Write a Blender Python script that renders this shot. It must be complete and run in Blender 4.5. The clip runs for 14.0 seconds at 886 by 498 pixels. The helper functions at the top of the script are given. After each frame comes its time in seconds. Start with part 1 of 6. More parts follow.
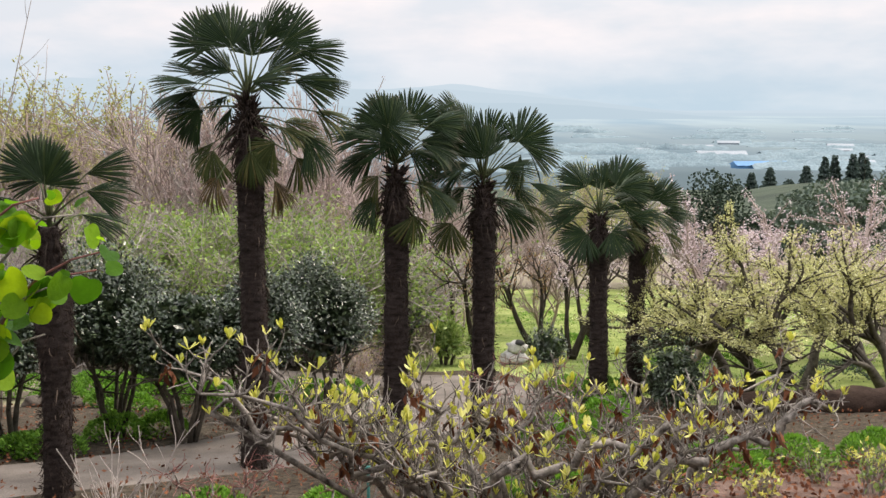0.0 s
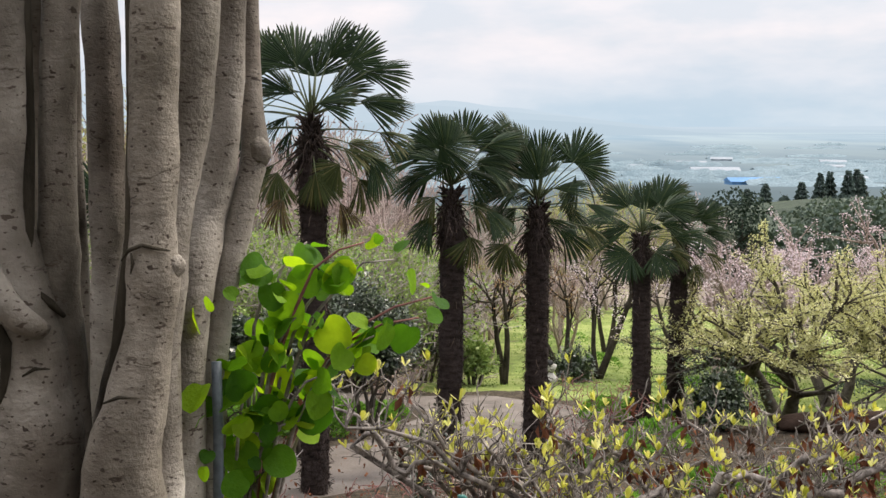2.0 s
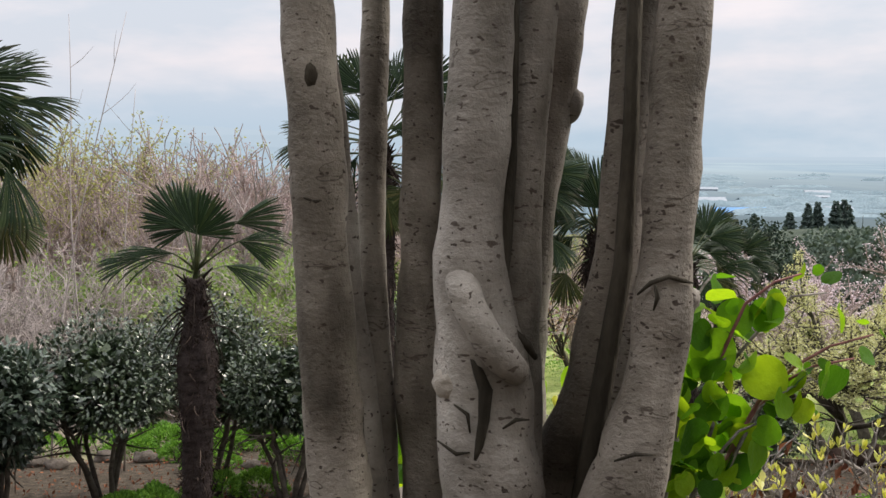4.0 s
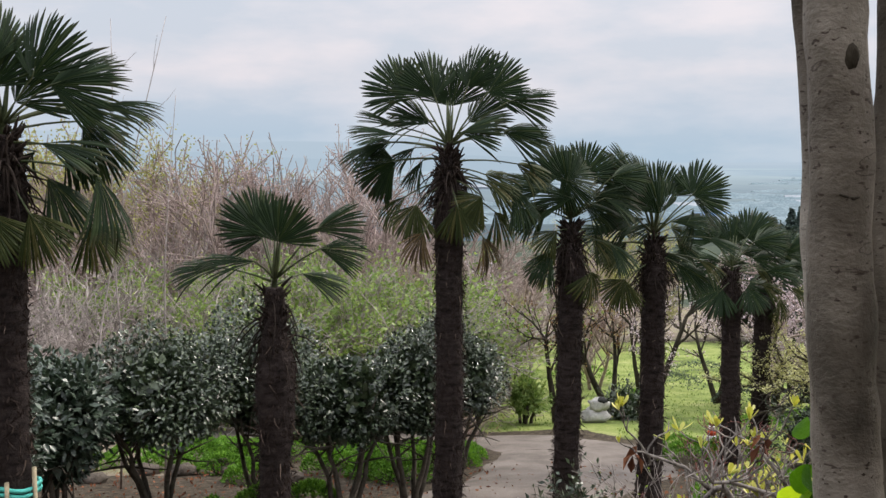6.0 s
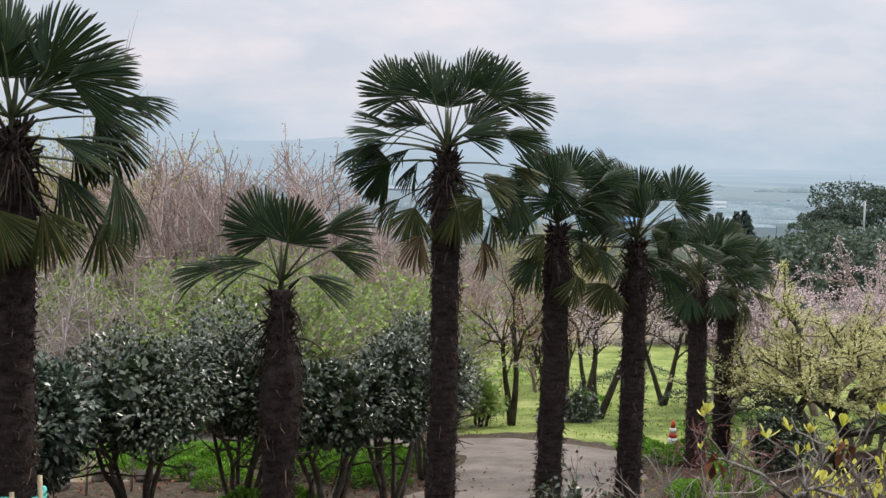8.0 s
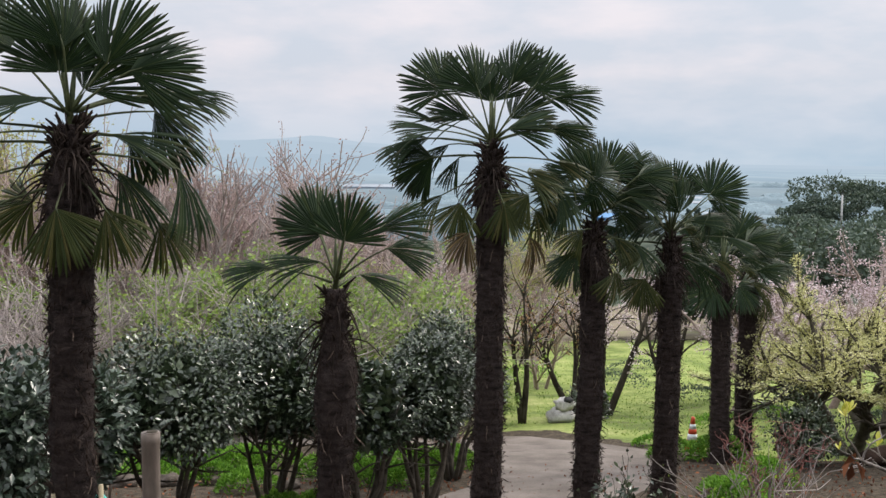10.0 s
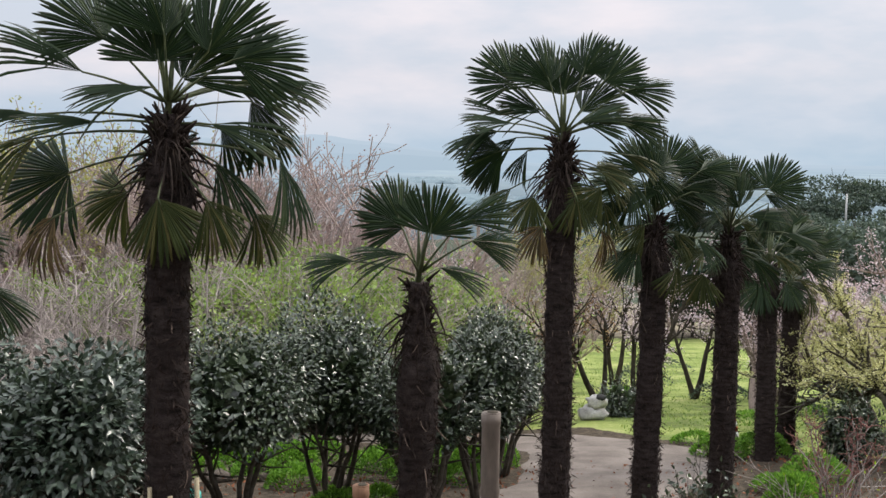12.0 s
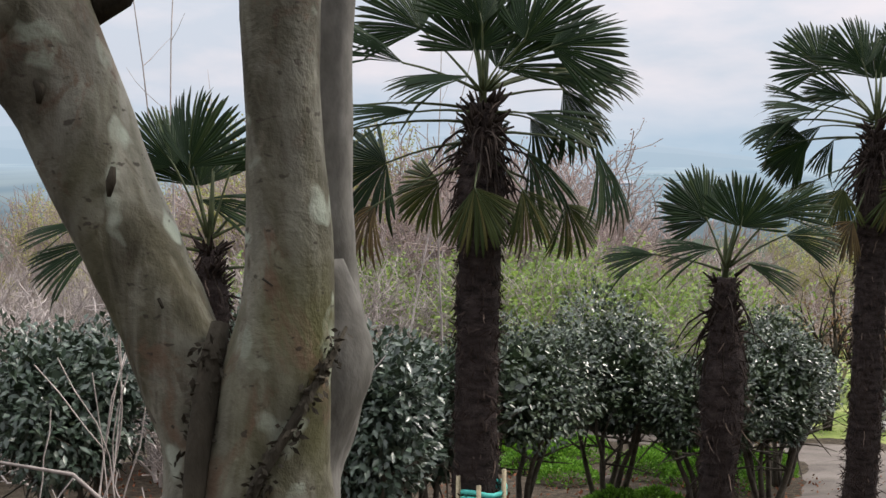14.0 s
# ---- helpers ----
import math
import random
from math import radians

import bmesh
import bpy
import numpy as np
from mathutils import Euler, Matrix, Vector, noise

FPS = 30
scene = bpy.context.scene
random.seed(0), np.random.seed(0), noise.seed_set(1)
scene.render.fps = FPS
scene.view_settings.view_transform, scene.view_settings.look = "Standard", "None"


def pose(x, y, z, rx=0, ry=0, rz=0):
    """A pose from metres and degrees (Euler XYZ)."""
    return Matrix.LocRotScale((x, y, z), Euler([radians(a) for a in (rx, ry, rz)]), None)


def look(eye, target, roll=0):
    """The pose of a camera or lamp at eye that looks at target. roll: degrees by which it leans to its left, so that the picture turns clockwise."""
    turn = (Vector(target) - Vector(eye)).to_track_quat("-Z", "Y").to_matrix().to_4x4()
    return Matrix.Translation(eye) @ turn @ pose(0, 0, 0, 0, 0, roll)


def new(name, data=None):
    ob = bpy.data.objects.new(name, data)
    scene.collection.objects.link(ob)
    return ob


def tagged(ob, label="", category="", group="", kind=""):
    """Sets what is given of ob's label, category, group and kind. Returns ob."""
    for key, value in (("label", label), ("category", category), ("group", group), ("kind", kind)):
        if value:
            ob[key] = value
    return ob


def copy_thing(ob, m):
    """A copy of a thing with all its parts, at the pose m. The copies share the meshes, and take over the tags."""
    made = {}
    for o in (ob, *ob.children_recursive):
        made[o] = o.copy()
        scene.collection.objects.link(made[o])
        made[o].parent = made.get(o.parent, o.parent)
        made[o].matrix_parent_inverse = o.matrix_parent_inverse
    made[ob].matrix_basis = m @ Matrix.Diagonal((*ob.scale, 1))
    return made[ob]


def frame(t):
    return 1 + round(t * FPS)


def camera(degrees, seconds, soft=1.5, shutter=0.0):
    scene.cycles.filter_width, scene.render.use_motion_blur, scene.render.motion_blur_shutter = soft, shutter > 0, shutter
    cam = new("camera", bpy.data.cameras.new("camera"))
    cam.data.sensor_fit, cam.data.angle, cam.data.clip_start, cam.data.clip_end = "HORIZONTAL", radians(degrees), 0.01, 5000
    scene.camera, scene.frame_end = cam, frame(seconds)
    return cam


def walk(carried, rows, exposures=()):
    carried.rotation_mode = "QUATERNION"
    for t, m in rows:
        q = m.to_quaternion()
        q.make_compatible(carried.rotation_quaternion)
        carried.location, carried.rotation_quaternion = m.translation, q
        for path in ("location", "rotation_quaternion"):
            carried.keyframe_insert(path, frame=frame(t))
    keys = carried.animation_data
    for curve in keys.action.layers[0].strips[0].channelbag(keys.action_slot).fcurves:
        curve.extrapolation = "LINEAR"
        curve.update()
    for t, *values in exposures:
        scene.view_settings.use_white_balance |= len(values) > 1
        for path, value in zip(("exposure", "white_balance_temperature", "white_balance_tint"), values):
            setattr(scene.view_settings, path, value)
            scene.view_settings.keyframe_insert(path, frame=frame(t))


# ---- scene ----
cam = camera(46.4, 14.0)
PATH = [
    (0, (0.107, 0.299, 4.55), (0.046, 2.278, 4.267), -0.0),
    (0.5, (-0.06, 0.344, 4.553), (-0.125, 2.323, 4.27), -0.1),
    (1, (-0.305, 0.421, 4.589), (-0.369, 2.4, 4.306), 0.3),
    (1.5, (-0.567, 0.414, 4.603), (-0.627, 2.395, 4.338), -0.0),
    (2, (-0.79, 0.417, 4.608), (-0.838, 2.4, 4.356), 0.0),
    (2.5, (-1.023, 0.527, 4.601), (-1.062, 2.512, 4.358), 0.2),
    (3, (-1.284, 0.574, 4.615), (-1.317, 2.561, 4.388), 0.3),
    (3.5, (-1.563, 0.58, 4.614), (-1.588, 2.569, 4.406), 0.4),
    (4, (-1.832, 0.69, 4.575), (-1.853, 2.68, 4.378), 0.3),
    (4.2, (-1.96, 0.778, 4.573), (-1.981, 2.768, 4.379), 0.4),
    (6.3, (-3.034, 0.922, 4.542), (-3.013, 2.914, 4.364), 0.1),
    (6.5, (-3.144, 0.917, 4.542), (-3.113, 2.909, 4.368), 0.3),
    (7, (-3.349, 0.947, 4.553), (-3.268, 2.938, 4.38), 0.3),
    (7.2, (-3.424, 0.972, 4.555), (-3.321, 2.961, 4.379), 0.5),
    (9.3, (-4.278, 1.265, 4.49), (-4.073, 3.246, 4.308), 0.5),
    (9.5, (-4.344, 1.311, 4.484), (-4.137, 3.292, 4.301), 0.4),
    (10, (-4.52, 1.384, 4.501), (-4.311, 3.365, 4.318), 0.5),
    (10.5, (-4.725, 1.373, 4.5), (-4.515, 3.353, 4.319), 0.6),
    (11, (-4.899, 1.397, 4.494), (-4.686, 3.377, 4.311), 0.6),
    (11.5, (-5.117, 1.5, 4.443), (-4.903, 3.48, 4.258), 0.6),
    (12, (-5.31, 1.549, 4.428), (-5.101, 3.529, 4.243), 0.6),
    (12.5, (-5.516, 1.551, 4.405), (-5.334, 3.534, 4.22), 0.6),
    (13, (-5.676, 1.611, 4.375), (-5.566, 3.599, 4.187), 0.5),
    (13.5, (-5.793, 1.732, 4.37), (-5.838, 3.722, 4.176), 0.3),
    (14, (-5.916, 1.756, 4.353), (-6.159, 3.731, 4.16), 0.2),
]
EXPOSURES = [(0, 0.27, 6900, 12), (2.5, 0.22, 6750, 12), (4.0, 0.10, 6650, 12), (6.5, -0.03, 6520, 12), (9.5, 0.0, 6500, 12), (14, 0.04, 6500, 12)]
walk(cam, [(t, look(eye, target, roll)) for t, eye, target, roll in PATH], EXPOSURES)

# ---- daylight: thin overcast, a weak broad sun ahead on the right ----
SUN_ELEVATION, SUN_AZIMUTH = 44.0, 60.0          # azimuth clockwise from +y


def overcast_world():
    world = bpy.data.worlds.new("overcast_sky")
    world.use_nodes = True
    nt = world.node_tree
    nt.nodes.clear()
    N, L = nt.nodes.new, nt.links.new
    out, bg = N("ShaderNodeOutputWorld"), N("ShaderNodeBackground")
    sky = N("ShaderNodeTexSky")
    sky.sky_type, sky.sun_disc = "NISHITA", False
    sky.sun_elevation, sky.sun_rotation = radians(SUN_ELEVATION), radians(SUN_AZIMUTH)
    sky.air_density, sky.dust_density = 1.0, 3.0
    dim = N("ShaderNodeVectorMath")
    dim.operation = "SCALE"
    dim.inputs["Scale"].default_value = 0.10
    L(sky.outputs[0], dim.inputs[0])
    co = N("ShaderNodeTexCoord")
    sep = N("ShaderNodeSeparateXYZ")
    L(co.outputs["Generated"], sep.inputs[0])
    # cloud layer: height over the horizon sets its tone, stretched noise its texture
    ramp = N("ShaderNodeValToRGB")
    L(sep.outputs["Z"], ramp.inputs[0])
    e = ramp.color_ramp.elements
    e[0].position, e[0].color = 0.0, (0.53, 0.66, 0.76, 1)
    e[1].position, e[1].color = 1.0, (2.35, 2.40, 2.48, 1)      # an overcast dome is about three times brighter overhead
    for p, c in ((0.035, (0.60, 0.69, 0.78, 1)), (0.075, (0.74, 0.76, 0.81, 1)), (0.14, (0.74, 0.77, 0.82, 1)), (0.20, (0.74, 0.79, 0.86, 1)), (0.45, (1.45, 1.50, 1.57, 1))):
        k = e.new(p)
        k.color = c
    mp = N("ShaderNodeMapping")
    mp.inputs["Scale"].default_value = (2.2, 2.2, 7.0)
    L(co.outputs["Generated"], mp.inputs[0])
    cl = N("ShaderNodeTexNoise")
    cl.inputs["Scale"].default_value, cl.inputs["Detail"].default_value, cl.inputs["Roughness"].default_value = 2.2, 5, 0.55
    L(mp.outputs[0], cl.inputs["Vector"])
    patch = N("ShaderNodeValToRGB")
    L(cl.outputs[0], patch.inputs[0])
    patch.color_ramp.elements[0].position, patch.color_ramp.elements[0].color = 0.42, (0.89, 0.94, 0.99, 1)
    patch.color_ramp.elements[1].position, patch.color_ramp.elements[1].color = 0.66, (1.20, 1.11, 1.09, 1)
    mul = N("ShaderNodeMix")
    mul.data_type, mul.blend_type = "RGBA", "MULTIPLY"
    mul.inputs["Factor"].default_value = 1.0
    L(ramp.outputs[0], mul.inputs["A"])
    L(patch.outputs[0], mul.inputs["B"])
    mix = N("ShaderNodeMix")
    mix.data_type = "RGBA"
    mix.inputs["Factor"].default_value = 0.92
    L(dim.outputs[0], mix.inputs["A"])
    L(mul.outputs["Result"], mix.inputs["B"])
    L(mix.outputs["Result"], bg.inputs[0])
    bg.inputs[1].default_value = 1.0
    L(bg.outputs[0], out.inputs[0])
    scene.world = world


overcast_world()
sun = new("sun", bpy.data.lights.new("sun", "SUN"))
sun.data.energy, sun.data.angle, sun.data.color = 3.2, radians(14), (1.0, 0.94, 0.85)
a, h = radians(SUN_AZIMUTH), radians(SUN_ELEVATION)
sun.matrix_world = look((30 * math.sin(a) * math.cos(h), 30 * math.cos(a) * math.cos(h), 30 * math.sin(h)), (0, 0, 0))

# ---- materials ----


def material(name):
    m = bpy.data.materials.new(name)
    m.use_nodes = True
    nt = m.node_tree
    nt.nodes.clear()
    return m, nt, nt.nodes.new, nt.links.new


def ramp_of(nt, src, stops):
    r = nt.nodes.new("ShaderNodeValToRGB")
    nt.links.new(src, r.inputs[0])
    e = r.color_ramp.elements
    e[0].position, e[0].color = stops[0][0], (*stops[0][1], 1)
    e[1].position, e[1].color = stops[-1][0], (*stops[-1][1], 1)
    for p, c in stops[1:-1]:
        k = e.new(p)
        k.color = (*c, 1)
    return r.outputs[0]


def noise_of(nt, scale, detail=4, rough=0.6, stretch=(1, 1, 1), distort=0.0):
    co = nt.nodes.new("ShaderNodeTexCoord")
    mp = nt.nodes.new("ShaderNodeMapping")
    mp.inputs["Scale"].default_value = stretch
    nt.links.new(co.outputs["Object"], mp.inputs[0])
    n = nt.nodes.new("ShaderNodeTexNoise")
    n.inputs["Scale"].default_value, n.inputs["Detail"].default_value = scale, detail
    n.inputs["Roughness"].default_value, n.inputs["Distortion"].default_value = rough, distort
    nt.links.new(mp.outputs[0], n.inputs["Vector"])
    return n.outputs[0]


def blend(nt, fac, a, b, mode="MIX"):
    x = nt.nodes.new("ShaderNodeMix")
    x.data_type, x.blend_type = "RGBA", mode
    if isinstance(fac, float):
        x.inputs["Factor"].default_value = fac
    else:
        nt.links.new(fac, x.inputs["Factor"])
    for s, k in ((a, "A"), (b, "B")):
        if isinstance(s, tuple):
            x.inputs[k].default_value = (*s, 1)
        else:
            nt.links.new(s, x.inputs[k])
    return x.outputs["Result"]


def finish(m, nt, colour, rough=0.8, bump=None, strength=0.4, distance=0.02, spec=0.3, through_light=0.0, metal=0.0, tint=(1, 1, 1)):
    N, L = nt.nodes.new, nt.links.new
    out, p = N("ShaderNodeOutputMaterial"), N("ShaderNodeBsdfPrincipled")
    if isinstance(colour, tuple):
        p.inputs["Base Color"].default_value = (*colour, 1)
    else:
        L(colour, p.inputs["Base Color"])
    p.inputs["Roughness"].default_value, p.inputs["Specular IOR Level"].default_value, p.inputs["Metallic"].default_value = rough, spec, metal
    if bump is not None:
        b = N("ShaderNodeBump")
        b.inputs["Strength"].default_value, b.inputs["Distance"].default_value = strength, distance
        L(bump, b.inputs["Height"])
        L(b.outputs[0], p.inputs["Normal"])
    last = p.outputs[0]
    if through_light:
        tr, mx = N("ShaderNodeBsdfTranslucent"), N("ShaderNodeMixShader")
        if isinstance(colour, tuple):
            tr.inputs[0].default_value = (*[c * k for c, k in zip(colour, tint)], 1)
        else:
            L(blend(nt, 1.0, colour, tint, "MULTIPLY"), tr.inputs[0])
        mx.inputs[0].default_value = through_light
        L(last, mx.inputs[1])
        L(tr.outputs[0], mx.inputs[2])
        last = mx.outputs[0]
    L(last, out.inputs[0])
    return m


def mottled(name, low, high, scale=6.0, fine=60.0, rough=0.85, bump=0.5, distance=0.02, stretch=(1, 1, 1), spec=0.25, metal=0.0):
    """Two scales of noise between two colours, with relief."""
    m, nt, N, L = material(name)
    a, b = noise_of(nt, scale, 4, 0.6, stretch), noise_of(nt, fine, 3, 0.6, stretch)
    c = ramp_of(nt, a, [(0.3, low), (0.7, high)])
    c = blend(nt, 0.5, c, ramp_of(nt, b, [(0.3, (0.55, 0.55, 0.55)), (0.7, (1.4, 1.4, 1.4))]), "MULTIPLY")
    return finish(m, nt, c, rough, b, bump, distance, spec, metal=metal)


def leafy(name, stops, rough=0.5, spec=0.4, light=0.3, tint=(1.3, 1.4, 0.7), scale=3.0):
    """Leaves: each loose leaf takes its own tone, and clumps differ a little."""
    m, nt, N, L = material(name)
    g = N("ShaderNodeNewGeometry")
    c = ramp_of(nt, g.outputs["Random Per Island"], stops)
    c = blend(nt, 0.6, c, ramp_of(nt, noise_of(nt, scale, 2), [(0.3, (0.7, 0.72, 0.7)), (0.7, (1.25, 1.25, 1.2))]), "MULTIPLY")
    return finish(m, nt, c, rough, spec=spec, through_light=light, tint=tint)


def fan_material(name, stops, dry, light):
    """Palm blades: each finger its own tone, browned and split towards the tips."""
    m, nt, N, L = material(name)
    g = N("ShaderNodeNewGeometry")
    c = ramp_of(nt, g.outputs["Random Per Island"], stops)
    c = blend(nt, 0.6, c, ramp_of(nt, noise_of(nt, 5.0, 3), [(0.3, (0.62, 0.64, 0.6)), (0.7, (1.35, 1.32, 1.2))]), "MULTIPLY")
    co, far, add = N("ShaderNodeTexCoord"), N("ShaderNodeVectorMath"), N("ShaderNodeMath")
    far.operation, add.operation = "LENGTH", "MULTIPLY_ADD"
    L(co.outputs["Object"], far.inputs[0])
    L(noise_of(nt, 11.0, 3), add.inputs[0])
    add.inputs[1].default_value = 0.55
    L(far.outputs["Value"], add.inputs[2])
    c = blend(nt, ramp_of(nt, add.outputs[0], [(0.74, (0, 0, 0)), (0.98, (0.85, 0.85, 0.85))]), c, dry)
    return finish(m, nt, c, 0.58, spec=0.15, through_light=light, tint=(1.3, 1.4, 0.7))


M_fan = fan_material("palm_blade", [(0.0, (0.011, 0.023, 0.010)), (0.6, (0.017, 0.034, 0.012)), (1.0, (0.034, 0.050, 0.017))], (0.055, 0.043, 0.024), 0.09)
M_fan_pale = leafy("palm_blade_pale", [(0.0, (0.030, 0.044, 0.015)), (0.5, (0.058, 0.070, 0.024)), (1.0, (0.125, 0.112, 0.044))], 0.6, 0.15, 0.14)
M_fan_dry = leafy("palm_blade_dry", [(0.0, (0.045, 0.033, 0.019)), (0.5, (0.105, 0.074, 0.036)), (1.0, (0.20, 0.135, 0.055))], 0.7, 0.2, 0.12)
M_petiole = mottled("palm_stalk", (0.035, 0.05, 0.022), (0.10, 0.115, 0.05), 8, 60, 0.55, 0.2, 0.003)
M_palm_bark = mottled("palm_fibre_bark", (0.013, 0.010, 0.0095), (0.078, 0.060, 0.055), 7, 60, 0.95, 1.0, 0.03, (1, 1, 2.6), 0.1)
M_fibre = mottled("palm_fibre", (0.018, 0.012, 0.010), (0.055, 0.040, 0.033), 30, 200, 0.95, 0.2, 0.004, spec=0.1)
M_husk = mottled("palm_husk", (0.08, 0.058, 0.046), (0.20, 0.15, 0.12), 30, 150, 0.9, 0.3, 0.004, spec=0.1)
M_thatch = mottled("palm_thatch", (0.012, 0.009, 0.008), (0.050, 0.037, 0.030), 12, 90, 0.9, 0.4, 0.004, spec=0.1)
M_camellia = leafy("camellia_leaf", [(0.0, (0.012, 0.023, 0.010)), (0.6, (0.032, 0.053, 0.024)), (1.0, (0.100, 0.130, 0.070))], 0.33, 0.7, 0.05)
M_camellia_pale = leafy("evergreen_leaf_grey", [(0.0, (0.018, 0.033, 0.021)), (0.5, (0.042, 0.066, 0.043)), (1.0, (0.10, 0.13, 0.095))], 0.34, 0.6, 0.05)
M_new_green = leafy("young_leaf", [(0.0, (0.16, 0.26, 0.03)), (0.5, (0.24, 0.36, 0.04)), (1.0, (0.36, 0.46, 0.06))], 0.4, 0.4, 0.45, (1.3, 1.4, 0.5), 8.0)


def heart_leaf_material():
    """Thin young leaves, each with its own tone."""
    m, nt, N, L = material("heart_leaf")
    own = N("ShaderNodeObjectInfo")
    c = ramp_of(nt, own.outputs["Random"], [(0.0, (0.035, 0.11, 0.010)), (0.35, (0.085, 0.22, 0.015)), (0.7, (0.17, 0.33, 0.018)), (1.0, (0.29, 0.43, 0.025))])
    c = blend(nt, 0.6, c, ramp_of(nt, noise_of(nt, 3.0, 4, 0.6), [(0.3, (0.72, 0.76, 0.7)), (0.7, (1.2, 1.15, 1.1))]), "MULTIPLY")
    return finish(m, nt, c, 0.55, noise_of(nt, 9, 3), 0.3, 0.03, 0.16, 0.55, tint=(1.7, 1.55, 0.6))


M_redbud = heart_leaf_material()
M_bud = leafy("magnolia_bud_leaf", [(0.0, (0.34, 0.36, 0.07)), (0.5, (0.58, 0.57, 0.14)), (1.0, (0.76, 0.72, 0.30))], 0.45, 0.35, 0.35, (1.2, 1.2, 0.6), 6.0)
M_dead_leaf = leafy("dead_leaf", [(0.0, (0.08, 0.03, 0.02)), (1.0, (0.25, 0.10, 0.05))], 0.8, 0.1, 0.1, (1, 1, 1))
M_yellow_bloom = leafy("yellow_blossom", [(0.0, (0.33, 0.33, 0.14)), (0.5, (0.52, 0.51, 0.25)), (1.0, (0.70, 0.68, 0.46))], 0.7, 0.2, 0.3, (1.1, 1.1, 0.8))
M_pink_bloom = leafy("pink_blossom", [(0.0, (0.42, 0.33, 0.36)), (0.5, (0.58, 0.49, 0.52)), (1.0, (0.74, 0.67, 0.70))], 0.7, 0.2, 0.3, (1.1, 1, 1.05))
M_pink_bud = leafy("pink_bud", [(0.0, (0.27, 0.19, 0.185)), (0.5, (0.38, 0.295, 0.29)), (1.0, (0.50, 0.41, 0.41))], 0.8, 0.1, 0.3, (1.1, 1, 1))
M_bush = leafy("bush_leaf", [(0.0, (0.11, 0.17, 0.05)), (0.5, (0.20, 0.28, 0.09)), (1.0, (0.35, 0.41, 0.17))], 0.6, 0.2, 0.35)
M_willow = leafy("willow_leaf", [(0.0, (0.22, 0.22, 0.09)), (0.5, (0.33, 0.32, 0.145)), (1.0, (0.45, 0.42, 0.23))], 0.7, 0.12, 0.35)
M_rust_leaf = leafy("rust_leaf", [(0.0, (0.16, 0.08, 0.04)), (0.5, (0.28, 0.16, 0.09)), (1.0, (0.36, 0.28, 0.12))], 0.7, 0.2, 0.2, (1, 1, 1))
M_moss = leafy("moss_tuft", [(0.0, (0.06, 0.14, 0.022)), (0.5, (0.12, 0.25, 0.035)), (1.0, (0.20, 0.36, 0.06))], 0.7, 0.2, 0.25)
M_grass = leafy("grass_blade", [(0.0, (0.11, 0.18, 0.05)), (0.5, (0.18, 0.27, 0.075)), (1.0, (0.30, 0.35, 0.12))], 0.7, 0.2, 0.3)
M_conifer = leafy("conifer_needles", [(0.0, (0.012, 0.025, 0.018)), (1.0, (0.035, 0.055, 0.035))], 0.7, 0.2, 0.05)
# tree belts: pale blue-grey of the air haze put into the base colour
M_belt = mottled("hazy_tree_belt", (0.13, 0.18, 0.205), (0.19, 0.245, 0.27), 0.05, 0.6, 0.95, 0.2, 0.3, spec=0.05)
# needles and leaves of far trees, made paler and bluer to carry haze
M_hazed_conifer = leafy("hazed_conifer_needles", [(0.0, (0.045, 0.068, 0.062)), (1.0, (0.085, 0.115, 0.10))], 0.8, 0.1, 0.05)
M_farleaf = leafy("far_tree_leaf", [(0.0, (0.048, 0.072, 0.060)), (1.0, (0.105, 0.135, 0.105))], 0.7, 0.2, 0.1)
M_grey_twig = mottled("grey_twig", (0.20, 0.17, 0.155), (0.50, 0.44, 0.41), 2, 30, 0.9, 0.2, 0.004, spec=0.1)
M_brown_twig = mottled("brown_twig", (0.20, 0.152, 0.132), (0.45, 0.365, 0.33), 2, 30, 0.9, 0.2, 0.004, spec=0.1)
M_red_twig = mottled("red_twig", (0.13, 0.05, 0.045), (0.30, 0.15, 0.13), 4, 40, 0.85, 0.2, 0.004, spec=0.2)
M_log = mottled("old_log", (0.020, 0.013, 0.010), (0.070, 0.046, 0.036), 4, 50, 0.95, 0.8, 0.02, (0.4, 1, 1), 0.1)
M_dark_bark = mottled("dark_bark", (0.018, 0.016, 0.012), (0.07, 0.06, 0.045), 6, 50, 0.95, 0.8, 0.01, (1, 1, 0.4), 0.1)
M_mag_bark = mottled("magnolia_bark", (0.022, 0.017, 0.014), (0.40, 0.355, 0.32), 14, 80, 0.85, 0.6, 0.006)
M_camellia_bark = mottled("shrub_bark", (0.035, 0.029, 0.022), (0.11, 0.095, 0.075), 8, 60, 0.9, 0.5, 0.006)


